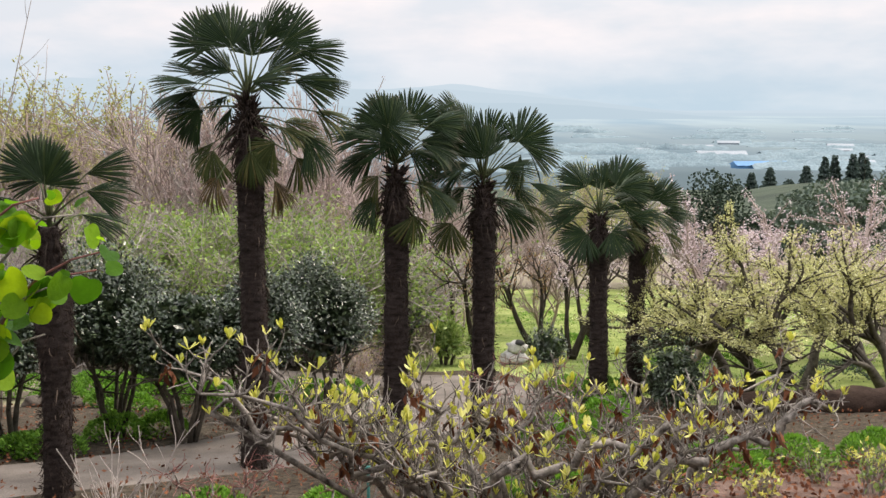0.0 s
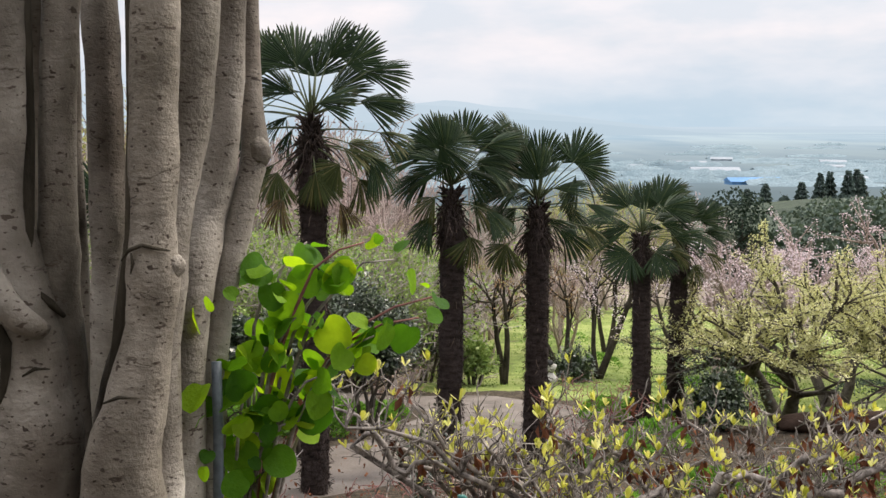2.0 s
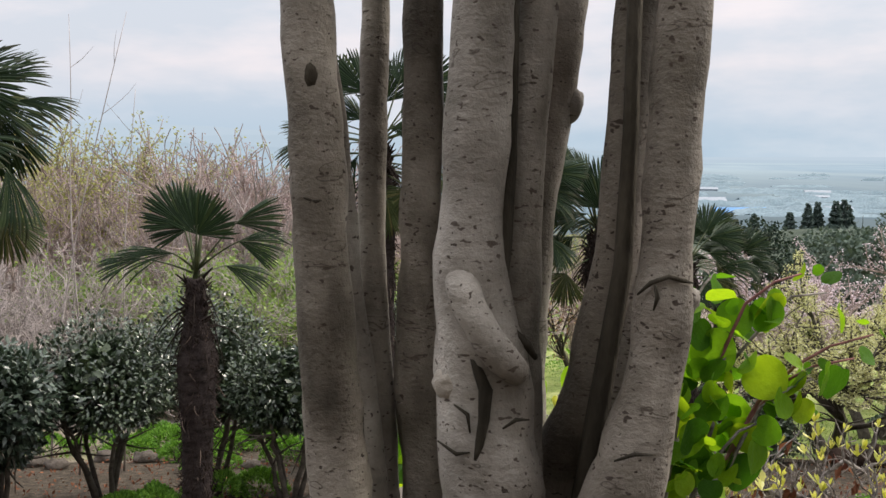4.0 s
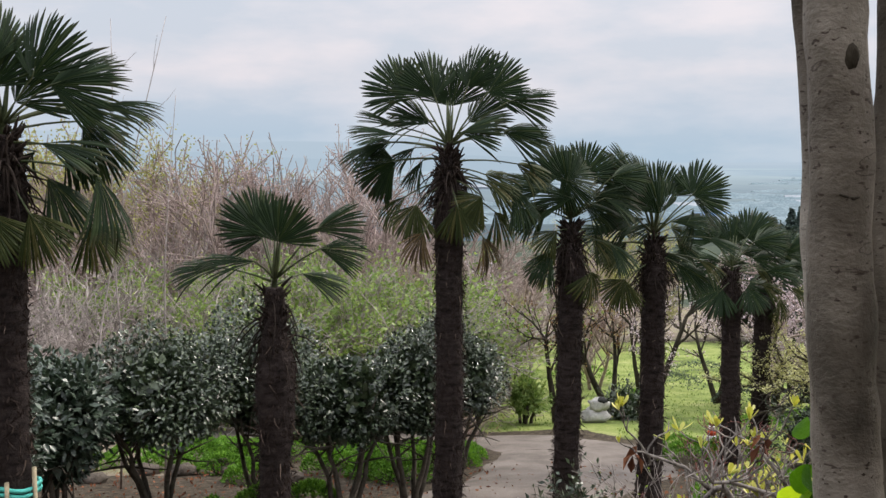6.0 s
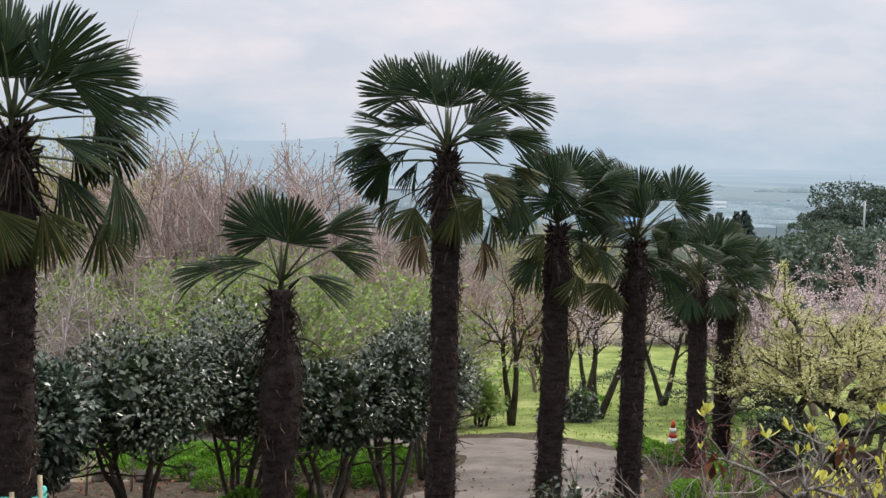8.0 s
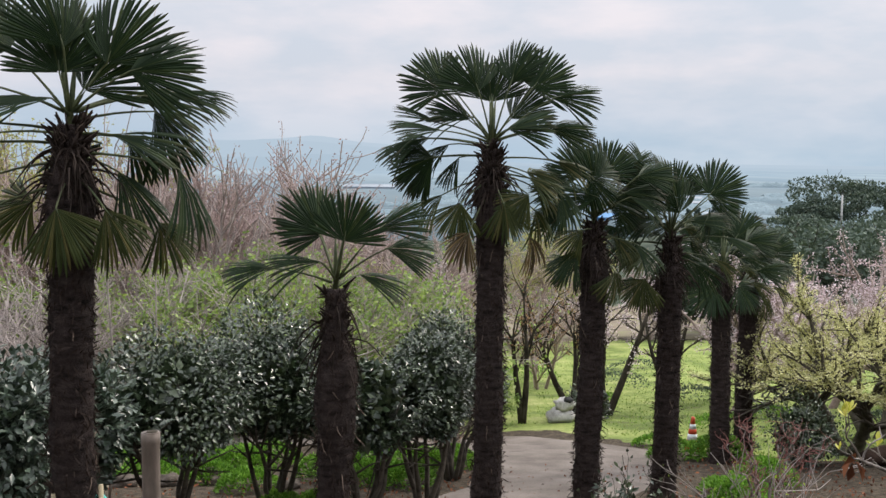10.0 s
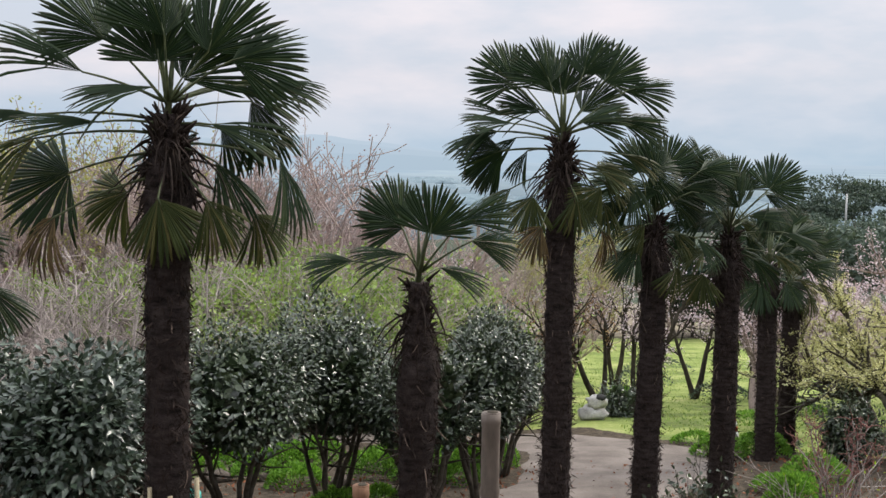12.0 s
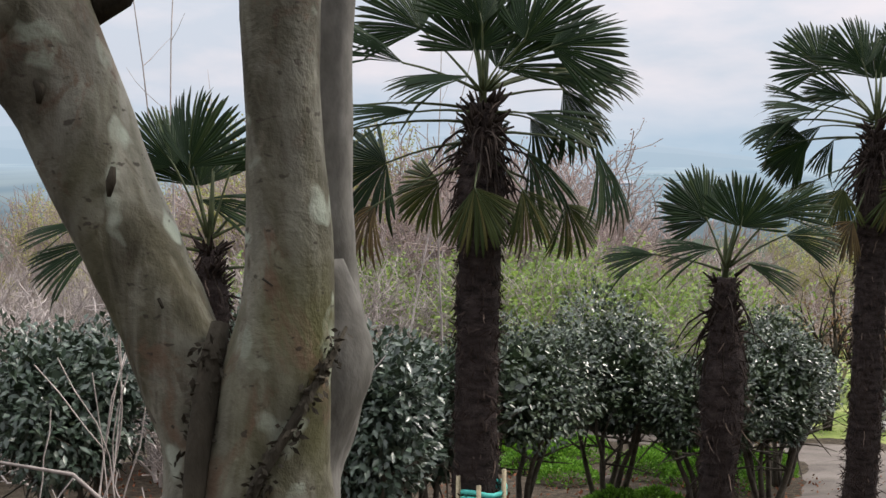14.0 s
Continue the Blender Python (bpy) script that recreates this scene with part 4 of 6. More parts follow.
# limbs and foliage above, out of sight but shading the stems
crown, ctips, rng = Geo(), [], random.Random(5)
for bx, by in ((-2.2, 2.9), (-1.93, 3.0), (-1.77, 2.62), (-1.62, 2.7), (-1.5, 2.9), (-1.42, 2.55), (-1.33, 3.0)):
    branches(crown, rng, (bx, by, 5.65), ((bx + 1.75) * 0.5, (by - 2.8) * 0.5, 1), 1.5, 0.04, 2, 4, 0.2, 0.1, 0.6, tips=ctips)
piece("crown", crown, M_mag_bark, mt, "bare upper limbs")


# ---- heart-leaved shoots beside the stems ----
def heart_leaf_mesh(name, seed):
    geo = Geo()
    rng = random.Random(seed)
    n = 18
    geo.v.append((0, 0.42, 0.0))
    for k in range(n):
        a = 2 * math.pi * k / n
        r = 0.5 * (1 + 0.10 * math.cos(a) * 1) * (1 - 0.30 * max(0, math.cos(a - math.pi)) ** 8) * (1 + 0.12 * max(0, math.cos(a)) ** 10)
        x, y = r * math.sin(a), 0.42 + r * math.cos(a) * 0.98
        geo.v.append((x, y, 0.10 * abs(x) * 2 - 0.16 * (y - 0.3) ** 2 + 0.03 * math.sin(3 * a + seed)))
    for k in range(n):
        geo.f.append((0, 1 + k, 1 + (k + 1) % n))
    return geo.mesh(name, M_redbud)


HEARTS = [heart_leaf_mesh("heart_leaf", s) for s in range(4)]


def hung_leaf(parent, rng, at, away, size, meshes):
    """One leaf on its stalk: it hangs out from the twig, face up and outward."""
    low = level_of(at[2], ((3.4, -1.36), (3.75, -1.30), (3.85, -1.22), (3.93, -1.11), (4.0, -1.0), (4.07, -0.90)))
    if at[0] > low and at[2] < 4.07:
        at = Vector((low - rng.uniform(0, 0.2), at[1], at[2]))
    d = (Vector(away) + Vector((0, 0, -0.55)) + rand_dir(rng) * 0.45).normalized()
    n = (Vector((0.25, -0.35, 0.70)) + rand_dir(rng) * 1.15).normalized()
    x = d.cross(n).normalized()
    n = x.cross(d)
    ob = new("leaf", rng.choice(meshes))
    ob.parent = parent
    ob.matrix_basis = Matrix.Translation(at) @ Matrix((x, d, n)).transposed().to_4x4() @ Matrix.Scale(size, 4)
    return ob


def leafy_shoots():
    rng = random.Random(21)
    thing = tagged(new("heart_leaf_shrub"), "young shrub with bright green heart-shaped leaves", "shrub")
    base = Vector((-1.36, 2.92, 2.9))
    ends = [(-0.88, 3.02, 4.15), (-0.92, 3.03, 4.10), (-0.98, 3.05, 4.25), (-1.05, 3.0, 4.30), (-1.12, 3.08, 4.20), (-1.2, 2.98, 4.12), (-1.02, 2.98, 4.06), (-1.15, 2.95, 3.97), (-1.28, 3.02, 4.24), (-1.25, 2.92, 3.85), (-1.30, 3.1, 4.05), (-1.1, 3.1, 3.9), (-1.33, 2.9, 3.95), (-1.22, 3.12, 4.28), (-1.3, 2.95, 3.72)]
    for e in ends:
        e = Vector(e)
        mid = Vector((-1.38 + 0.15 * (e.x + 1.3), 0.5 * (base.y + e.y), e.z - 0.02)) + rand_dir(rng) * 0.03
        pts = []
        for k in range(10):
            u = k / 9
            pts.append(base * (1 - u) ** 2 + mid * 2 * u * (1 - u) + e * u * u + rand_dir(rng) * 0.006)
        geo = Geo()
        geo.tube(pts, [0.009 - 0.0065 * k / 9 for k in range(10)], 5)
        piece("twig", geo, M_red_twig if rng.random() < 0.4 else M_mag_bark, thing)
        for k in range(4, 10):
            for _ in range(1 if k < 6 else 2):
                if pts[k].z < 3.55:
                    continue
                away = rand_dir(rng)
                at = pts[k] + away * rng.uniform(0.015, 0.04)
                hung_leaf(thing, rng, at, away, rng.choice((0.030, 0.045, 0.055, 0.068, 0.085, 0.095)) * rng.uniform(0.85, 1.1), HEARTS)
    for _ in range(34):
        at = Vector((rng.uniform(-1.45, -1.22), rng.uniform(2.74, 2.92), rng.uniform(3.45, 4.22)))
        hung_leaf(thing, rng, at, rand_dir(rng), rng.choice((0.04, 0.055, 0.07, 0.085)), HEARTS)
    for _ in range(26):
        at = Vector((rng.uniform(-1.42, -1.15), rng.uniform(2.88, 3.15), rng.uniform(3.55, 4.12)))
        hung_leaf(thing, rng, at, rand_dir(rng), rng.uniform(0.05, 0.08), HEARTS)
    # low shoots behind the stool, seen between the stems
    for e in ((-1.95, 3.36, 3.94), (-1.95, 3.38, 3.74), (-1.55, 3.35, 3.92), (-1.50, 3.37, 4.02)):
        e = Vector(e)
        foot = Vector((e.x * 0.5 - 0.86, 3.3, 2.85))
        pts = [foot.lerp(e, k / 6) + rand_dir(rng) * 0.012 for k in range(7)]
        geo = Geo()
        geo.tube(pts, [0.007 - 0.0007 * k for k in range(7)], 5)
        piece("twig", geo, M_mag_bark, thing)
        for k in (3, 4, 4, 5, 5, 6, 6, 6):
            away = rand_dir(rng)
            hung_leaf(thing, rng, pts[k] + away * rng.uniform(0.015, 0.04), away, rng.uniform(0.05, 0.085), HEARTS)


leafy_shoots()
hose = Geo()
hose.tube([(-1.41, 2.8, 2.9), (-1.40, 2.82, 3.5), (-1.395, 2.84, 3.85), (-1.40, 2.86, 4.02)], [0.013] * 4, 8)
tagged(piece("garden_hose", hose, M_hose), "dark blue-grey hose standing against the stems", "hose")

# ---- plane tree at the end of the path ----
pt = tagged(new("plane_tree"), "forked plane tree with flaking olive-grey bark", "tree")
limb("stem", [(-6.56, 3.92, 2.3, 0.26), (-6.60, 3.88, 3.3, 0.20), (-6.645, 3.86, 3.70, 0.135), (-6.715, 3.85, 3.86, 0.104), (-6.782, 3.85, 4.02, 0.099), (-6.865, 3.85, 4.19, 0.106), (-6.965, 3.85, 4.43, 0.120), (-7.075, 3.85, 4.66, 0.140), (-7.25, 3.9, 5.6, 0.13)], M_plane_bark, pt, 21, 24, 0.03)
limb("stem", [(-6.55, 3.88, 2.4, 0.24), (-6.57, 3.84, 3.5, 0.18), (-6.530, 3.81, 3.80, 0.124), (-6.495, 3.80, 3.98, 0.100), (-6.482, 3.80, 4.18, 0.088), (-6.494, 3.80, 4.42, 0.077), (-6.495, 3.80, 4.65, 0.080), (-6.46, 3.8, 5.6, 0.08)], M_plane_bark, pt, 22, 24, 0.03)
limb("stem", [(-6.56, 4.0, 3.0, 0.15), (-6.53, 4.02, 3.58, 0.10), (-6.475, 4.03, 3.75, 0.085), (-6.435, 4.05, 3.90, 0.066), (-6.455, 4.05, 4.11, 0.055), (-6.45, 4.05, 4.37, 0.045), (-6.44, 4.05, 4.68, 0.042), (-6.41, 4.1, 5.6, 0.038)], M_pale_bark, pt, 23, 18, 0.05)
limb("swelling", [(-6.46, 4.0, 4.10, 0.045), (-6.435, 3.98, 3.97, 0.072), (-6.425, 3.96, 3.89, 0.084), (-6.455, 3.94, 3.79, 0.084), (-6.50, 3.93, 3.66, 0.09), (-6.53, 3.92, 3.3, 0.12)], M_pale_bark, pt, 25, 18, 0.06, "swollen collar below the fork")
burl(pt, (-7.05, 3.79, 4.62), (-0.6, -0.8, 0.2), 0.09, M_plane_bark, 6)
seam = Geo()
seam.tube([(-6.372, 3.83, 3.985), (-6.392, 3.775, 3.93), (-6.425, 3.728, 3.865), (-6.462, 3.698, 3.795), (-6.512, 3.672, 3.71), (-6.56, 3.66, 3.60), (-6.58, 3.66, 3.45)], [0.004, 0.008, 0.010, 0.011, 0.012, 0.012, 0.012], 7)
piece("bark_seam", seam, M_dark_bark, pt, "dark ridge of split bark at the fork")
seam = Geo()
seam.tube([(-6.632, 3.80, 3.99), (-6.636, 3.765, 3.93), (-6.642, 3.73, 3.84), (-6.650, 3.70, 3.73), (-6.657, 3.68, 3.60), (-6.66, 3.67, 3.4)], [0.020, 0.026, 0.028, 0.026, 0.022, 0.02], 9)
piece("bark_seam", seam, M_dark_bark, pt, "dark rough bark in the crotch of the fork")
for line, r in ((((-6.826, 3.737, 4.315), (-6.830, 3.733, 4.285), (-6.836, 3.735, 4.255)), 0.011), (((-6.74, 3.742, 4.05), (-6.73, 3.740, 4.03)), 0.008), (((-6.99, 3.735, 4.50), (-6.97, 3.73, 4.47), (-6.975, 3.728, 4.44)), 0.012), (((-6.51, 3.70, 4.10), (-6.49, 3.702, 4.085)), 0.006)):
    scar = Geo()
    scar.tube(line, [r * 0.5] + [r] * (len(line) - 2) + [r * 0.4], 6)
    piece("bark_scar", scar, M_dark_bark, pt, "dark scar in the bark")
rng = random.Random(6)
crown = Geo()
for x, y in ((-7.25, 3.9), (-6.46, 3.8), (-6.41, 4.1)):
    branches(crown, rng, (x, y, 5.5), ((x + 6.7) * 0.6, 0.1, 1), 1.7, 0.07, 2, 4, 0.2, 0.1, 0.6)
piece("crown", crown, M_plane_bark, pt, "bare upper limbs")
rough = Geo()
rr = random.Random(12)
for _ in range(420):
    u = rr.random()
    p = Vector((-6.640 - 0.02 * u + rr.gauss(0, 0.020), 3.745 - 0.05 * u, 3.96 - 0.42 * u))
    rough.scrap(p, rand_dir(rr, -0.4), rand_dir(rr) + Vector((0, -1, 0)), rr.uniform(0.012, 0.035), 0.010)
for _ in range(260):
    u = rr.random()
    p = Vector((-6.375 - 0.185 * u, 3.79 - 0.14 * u ** 0.6, 3.97 - 0.37 * u)) + rand_dir(rr) * 0.022
    rough.scrap(p, rand_dir(rr, -0.4), rand_dir(rr), rr.uniform(0.012, 0.032), 0.010)
tagged(piece("loose_bark", rough, M_dark_bark, pt, "loose dark bark flakes in the fork"), kind="stuff")
stub = Geo()
stub.tube([(-6.98, 3.95, 4.66), (-6.90, 3.96, 4.69), (-6.85, 3.97, 4.75)], [0.055, 0.035, 0.012], 8)
piece("branch_stub", stub, M_dark_bark, pt, "broken dark branch stub")


# ---- evergreen shrubs ----
def shell_point(rng, c, r):
    """A place in the leafy outer shell of a lumpy crown."""
    lobe = rng.randrange(7)
    own = random.Random(int(c[0] * 1000) + 31 * lobe)
    o = rand_dir(own, 0.1) * own.uniform(0.30, 0.55)
    d = rand_dir(rng)
    k = own.uniform(0.50, 0.68) * (1 + 0.25 * noise.noise(d * 2.5 + Vector((c[0], lobe, 0)))) * (1 - 0.5 * rng.random() ** 1.8)
    q = o + d * k
    return Vector((c[0] + q.x * r[0], c[1] + q.y * r[1], c[2] + q.z * r[2])), d


def evergreen(seed, x, y, crown_z, rx, rz, mat, label, leaves=14500, size=0.078, stems=6, deep=0.36):
    """Several crooked stems under a broad dome of leaves with a ragged, flattish underside."""
    rng = random.Random(seed)
    shrub = tagged(new("camellia_shrub"), label, "shrub", "clipped evergreen shrubs")
    foot = ground_z(x, y) - 0.05
    under = crown_z - rz * deep
    for k in range(stems):
        a = 2 * math.pi * k / stems + rng.uniform(-.4, .4)
        top = Vector((x + math.cos(a) * rx * 0.6, y + math.sin(a) * rx * 0.6, crown_z - rz * rng.uniform(-0.1, 0.3)))
        b = Vector((x + math.cos(a) * 0.09, y + math.sin(a) * 0.09, foot))
        pts = [b.lerp(top, u / 6) + rand_dir(rng) * 0.04 + Vector((0, 0, 0.14 * math.sin(math.pi * u / 6))) for u in range(7)]
        geo = Geo()
        geo.tube(pts, [0.046 - 0.005 * u for u in range(7)], 6)
        for u in (3, 4, 5):
            for _ in range(2):
                e = pts[u] + (rand_dir(rng, 0.3) * rx * 0.6)
                geo.tube([pts[u], pts[u].lerp(e, 0.5) + rand_dir(rng) * 0.04, e], [0.018, 0.012, 0.005], 4)
        piece("stem", geo, M_camellia_bark, shrub)
    geo = Geo()
    for _ in range(leaves):
        p, d = shell_point(rng, (x, y, crown_z), (rx, rx, rz))
        ragged = under + 0.22 * rz * noise.noise(Vector((p.x * 2.2, p.y * 2.2, seed)))
        if p.z < ragged:
            if rng.random() < 0.6:
                continue
            p.z = ragged + (ragged - p.z) * 0.35 + rng.uniform(-0.06, 0.1)
        if p.z < crown_z:
            k = 1 - 0.30 * min(1, (crown_z - p.z) / (deep * rz)) ** 1.5
            p = Vector((x + (p.x - x) * k, y + (p.y - y) * k, p.z))
        way = (d + rand_dir(rng) * 0.9 + Vector((0, 0, -0.25))).normalized()
        n = (Vector((0, 0, 1)) + d * 0.7 + rand_dir(rng) * 0.6).normalized()
        geo.leaf(p, way, n, size * rng.uniform(0.7, 1.25), size * 0.5 * rng.uniform(0.8, 1.2), 0.18)
    # close inner foliage: oversized leaves added to block light and darken the underside
    for _ in range(leaves // 6):
        o = rand_dir(rng) * rng.random() ** 0.4
        p = Vector((x + o.x * rx * 0.55, y + o.y * rx * 0.55, max(under + 0.06, crown_z + o.z * rz * 0.58)))
        geo.leaf(p, rand_dir(rng), rand_dir(rng), size * 2.4, size * 1.5, 0.15)
    # long shoots break the outline
    for _ in range(46):
        p, d = shell_point(rng, (x, y, crown_z), (rx * 1.02, rx * 1.02, rz * 1.02))
        if d.z < -0.1:
            continue
        up = (d + Vector((0, 0, 0.8))).normalized()
        for k in range(9):
            geo.leaf(p + up * (0.035 * k), (rand_dir(rng, 0.4) + up).normalized(), rand_dir(rng, 0.8), size * 0.9, size * 0.42, 0.2)
    tagged(piece("crown", geo, mat, shrub, "dense glossy leaves"), kind="stuff")
    return shrub


DARK_G = "dark glossy evergreen shrub on several crooked stems"
GREY_G = "evergreen shrub with grey-green shining leaves"
evergreen(31, -6.55, 14.3, 1.28, 1.12, 1.15, M_camellia, DARK_G)
evergreen(32, -5.35, 15.4, 1.22, 1.05, 1.25, M_camellia, DARK_G)
evergreen(33, -4.15, 14.9, 1.10, 0.95, 1.10, M_camellia, DARK_G)
evergreen(34, -2.55, 18.2, 0.65, 1.0, 1.20, M_camellia, DARK_G)
evergreen(42, -3.25, 15.6, 1.05, 0.85, 1.10, M_camellia, DARK_G)
evergreen(35, -8.05, 12.3, 1.42, 1.10, 1.06, M_camellia_pale, GREY_G, 7600, 0.115, 6, 0.8)
evergreen(43, -7.65, 13.3, 1.22, 0.85, 0.95, M_camellia_pale, GREY_G, 7600, 0.125, 6, 0.8)
evergreen(36, -11.3, 12.2, 1.60, 1.15, 0.95, M_camellia_pale, GREY_G, 7600, 0.115, 6, 0.8)
evergreen(37, -9.7, 13.6, 1.50, 1.05, 0.95, M_camellia_pale, GREY_G, 7600, 0.115, 6, 0.8)
evergreen(38, 3.75, 18.6, -0.45, 0.8, 0.9, M_camellia, "low dark evergreen bush beside the blossoming tree", 4200, 0.075, 4)
evergreen(39, 2.05, 27.2, -2.0, 0.75, 0.6, M_camellia, "rounded dark bush behind the white stone", 1500, 0.10, 3)
evergreen(40, -0.6, 26.5, -1.65, 0.55, 0.6, M_bush, "light green bush on the lawn's edge", 1300, 0.12, 4)
evergreen(41, -1.9, 27.2, -1.0, 1.0, 1.0, M_camellia, "dark green bush at the edge of the lawn", 2400, 0.11, 4)


# ---- bare and budding trees of the slope ----
def wild_tree(seed, name, height, kids, levels, twig_mat, leaf_mat=None, leaf_count=0, leaf_size=0.06, spread=0.65, trunks=1, lift=0.06, radius=0.09, label="", category="tree", shrink=0.64, thin=0.006, high=0.0, bare=0.33):
    rng = random.Random(seed)
    tree = tagged(new(name), label, category)
    geo, tips = Geo(), []
    for k in range(trunks):
        a = 2 * math.pi * k / max(1, trunks)
        lean = (0.35 if trunks > 1 else 0.08)
        branches(geo, rng, (math.cos(a) * 0.05 * trunks, math.sin(a) * 0.05 * trunks, -0.1), (math.cos(a) * lean * rng.uniform(.5, 1.5), math.sin(a) * lean * rng.uniform(.5, 1.5), 1), height * 0.5, radius, levels, kids, 0.20, lift, spread, shrink, tips, 6, thin, bare)
    piece("trunk", geo, twig_mat, tree, "trunk with bare crooked limbs" if not leaf_mat else "")
    if leaf_mat:
        lf = Geo()
        for _ in range(leaf_count):
            p, d = rng.choice(tips)
            if p[2] < height * high:
                continue
            q = Vector(p) + rand_dir(rng) * leaf_size * 1.6
            lf.scrap(q, rand_dir(rng, -0.1), rand_dir(rng, 0.3), leaf_size * rng.uniform(0.6, 1.4), leaf_size * 0.7)
        tagged(piece("crown", lf, leaf_mat, tree), kind="stuff")
    top = max(v[2] for v in geo.v)
    tree["tall"] = top
    return tree


def stand(proto, rng, spots, wide=1.1):
    """The prototype goes to the first spot, copies to the others: (x, y, z of the top)."""
    for i, (x, y, top) in enumerate(spots):
        foot = ground_z(x, y) - 0.1
        s = max(0.3, (top - foot)) / proto["tall"]
        m = Matrix.Translation((x, y, foot)) @ Matrix.Rotation(rng.uniform(0, 6.28), 4, "Z")
        ob = proto if i == len(spots) - 1 else copy_thing(proto, m)
        ob.matrix_basis = m
        ob.scale = (s * wide * rng.uniform(0.87, 1.13), s * wide * rng.uniform(0.87, 1.13), s)


RW = random.Random(77)
tops = [(-40, 1.5), (-26, 2.8), (-20, 3.6), (-16, 4.9), (-14.3, 5.4), (-12.8, 4.6), (-11.4, 4.3), (-9.9, 5.2), (-8.4, 5.8), (-7.3, 5.2), (-6.5, 4.3), (-5.1, 3.9), (-4, 3.2), (-2, 2.6), (0, 1.9), (4, 1.2), (8, 0.8), (30, -1.0)]


def slope_spots(n, x0, x1, y0, y1, low, high, seed):
    rng = random.Random(seed)
    out = []
    for k in range(n):
        x = x0 + (x1 - x0) * (k + rng.uniform(0.1, 0.9)) / n
        y = rng.uniform(y0, y1)
        edge = level_of(x * 36 / y, tops)                   # skyline seen over the garden
        z = 4.5 + (edge - 4.5) * (y / 36)
        out.append((x, y, z - rng.uniform(low, high)))
    return out


g1 = "bare grey tree with a fine net of twigs"
g2 = "bare brownish scrub tree on the slope"
t1 = wild_tree(51, "bare_tree", 6.0, 5, 3, M_grey_twig, trunks=3, label=g1, radius=0.07, thin=0.010)
t2 = wild_tree(52, "bare_tree", 6.0, 5, 3, M_brown_twig, trunks=2, label=g2, radius=0.08, thin=0.010)
t3 = wild_tree(53, "bare_tree", 6.0, 5, 3, M_grey_twig, trunks=4, label=g1, radius=0.06, spread=0.8, thin=0.010)
t4 = wild_tree(54, "budding_tree", 6.0, 5, 3, M_brown_twig, M_willow, 6000, 0.075, trunks=2, label="scrub tree coming into pale yellow-green leaf", radius=0.07, thin=0.010)
t5 = wild_tree(55, "blossom_scrub", 5.0, 5, 3, M_brown_twig, M_pink_bud, 4200, 0.045, trunks=3, label="scrub tree with a haze of pinkish buds", radius=0.06, thin=0.010)
stand(t1, RW, slope_spots(14, -34, -3, 31, 40, 0.5, 2.0, 1))
stand(t2, RW, slope_spots(30, -30, 1, 30, 46, 0.0, 2.0, 2))
stand(t3, RW, slope_spots(16, -24, -8.5, 22, 31, 1.2, 2.6, 3))
stand(t4, RW, slope_spots(14, -30, -11.5, 34, 48, -0.2, 1.2, 4) + slope_spots(3, -12, 1, 31, 36, 1.6, 2.8, 14) + [(-14.5, 33, 5.9), (-12.5, 34, 5.6), (4.5, 52, 1.4), (6.5, 54, 1.6), (8.5, 55, 1.2)])
stand(t5, RW, slope_spots(26, -18, -1, 30, 46, 0.1, 1.8, 5) + slope_spots(7, -9.5, 3, 34, 46, -0.3, 0.6, 25) + [(-7.6, 36, 5.6), (-7.0, 34, 5.0), (1, 58, -0.6), (4, 60, -0.5), (7, 58, -0.2), (10, 60, -0.6), (13, 57, -0.5)])
# low tangles nearer the garden
t6 = wild_tree(56, "bramble_tangle", 3.0, 5, 3, M_grey_twig, trunks=7, label="tangle of bare grey stems", category="shrub", radius=0.045, spread=1.0, lift=0.0, thin=0.010)
stand(t6, RW, [(x, y, ground_z(x, y) + h) for x, y, h in ((-14, 17, 3.0), (-12.4, 18.5, 3.1), (-11.4, 25.5, 3.6), (-10.4, 25.0, 3.4), (-13, 25, 3.8), (-16, 19, 3.2), (-18, 20, 3.4), (-11.6, 16.2, 2.6), (-3.0, 30.5, 3.8), (-1.6, 30.0, 3.6), (-4.6, 31, 4.0), (-20, 17, 3.0), (-15.4, 15.5, 2.8), (-9.3, 30, 4.2), (-6, 31, 4.2))])
t7 = wild_tree(57, "green_bush", 3.0, 5, 3, M_grey_twig, M_bush, 4600, 0.065, trunks=5, label="tall bush with fresh light green leaves", category="shrub", radius=0.035, spread=0.8, thin=0.006)
stand(t7, RW, [(-6.4, 25.4, 1.9), (-5.3, 26, 1.7), (-4.0, 26, 1.7), (-7.8, 25.4, 1.5), (-2.8, 26.6, 1.2), (-9.6, 27, 1.9), (-12.5, 28, 2.2), (-7.0, 27.2, 2.2), (-5.9, 27.6, 2.4), (-4.7, 27.4, 2.1), (-3.5, 27.6, 1.8), (-6.6, 29, 2.5)])

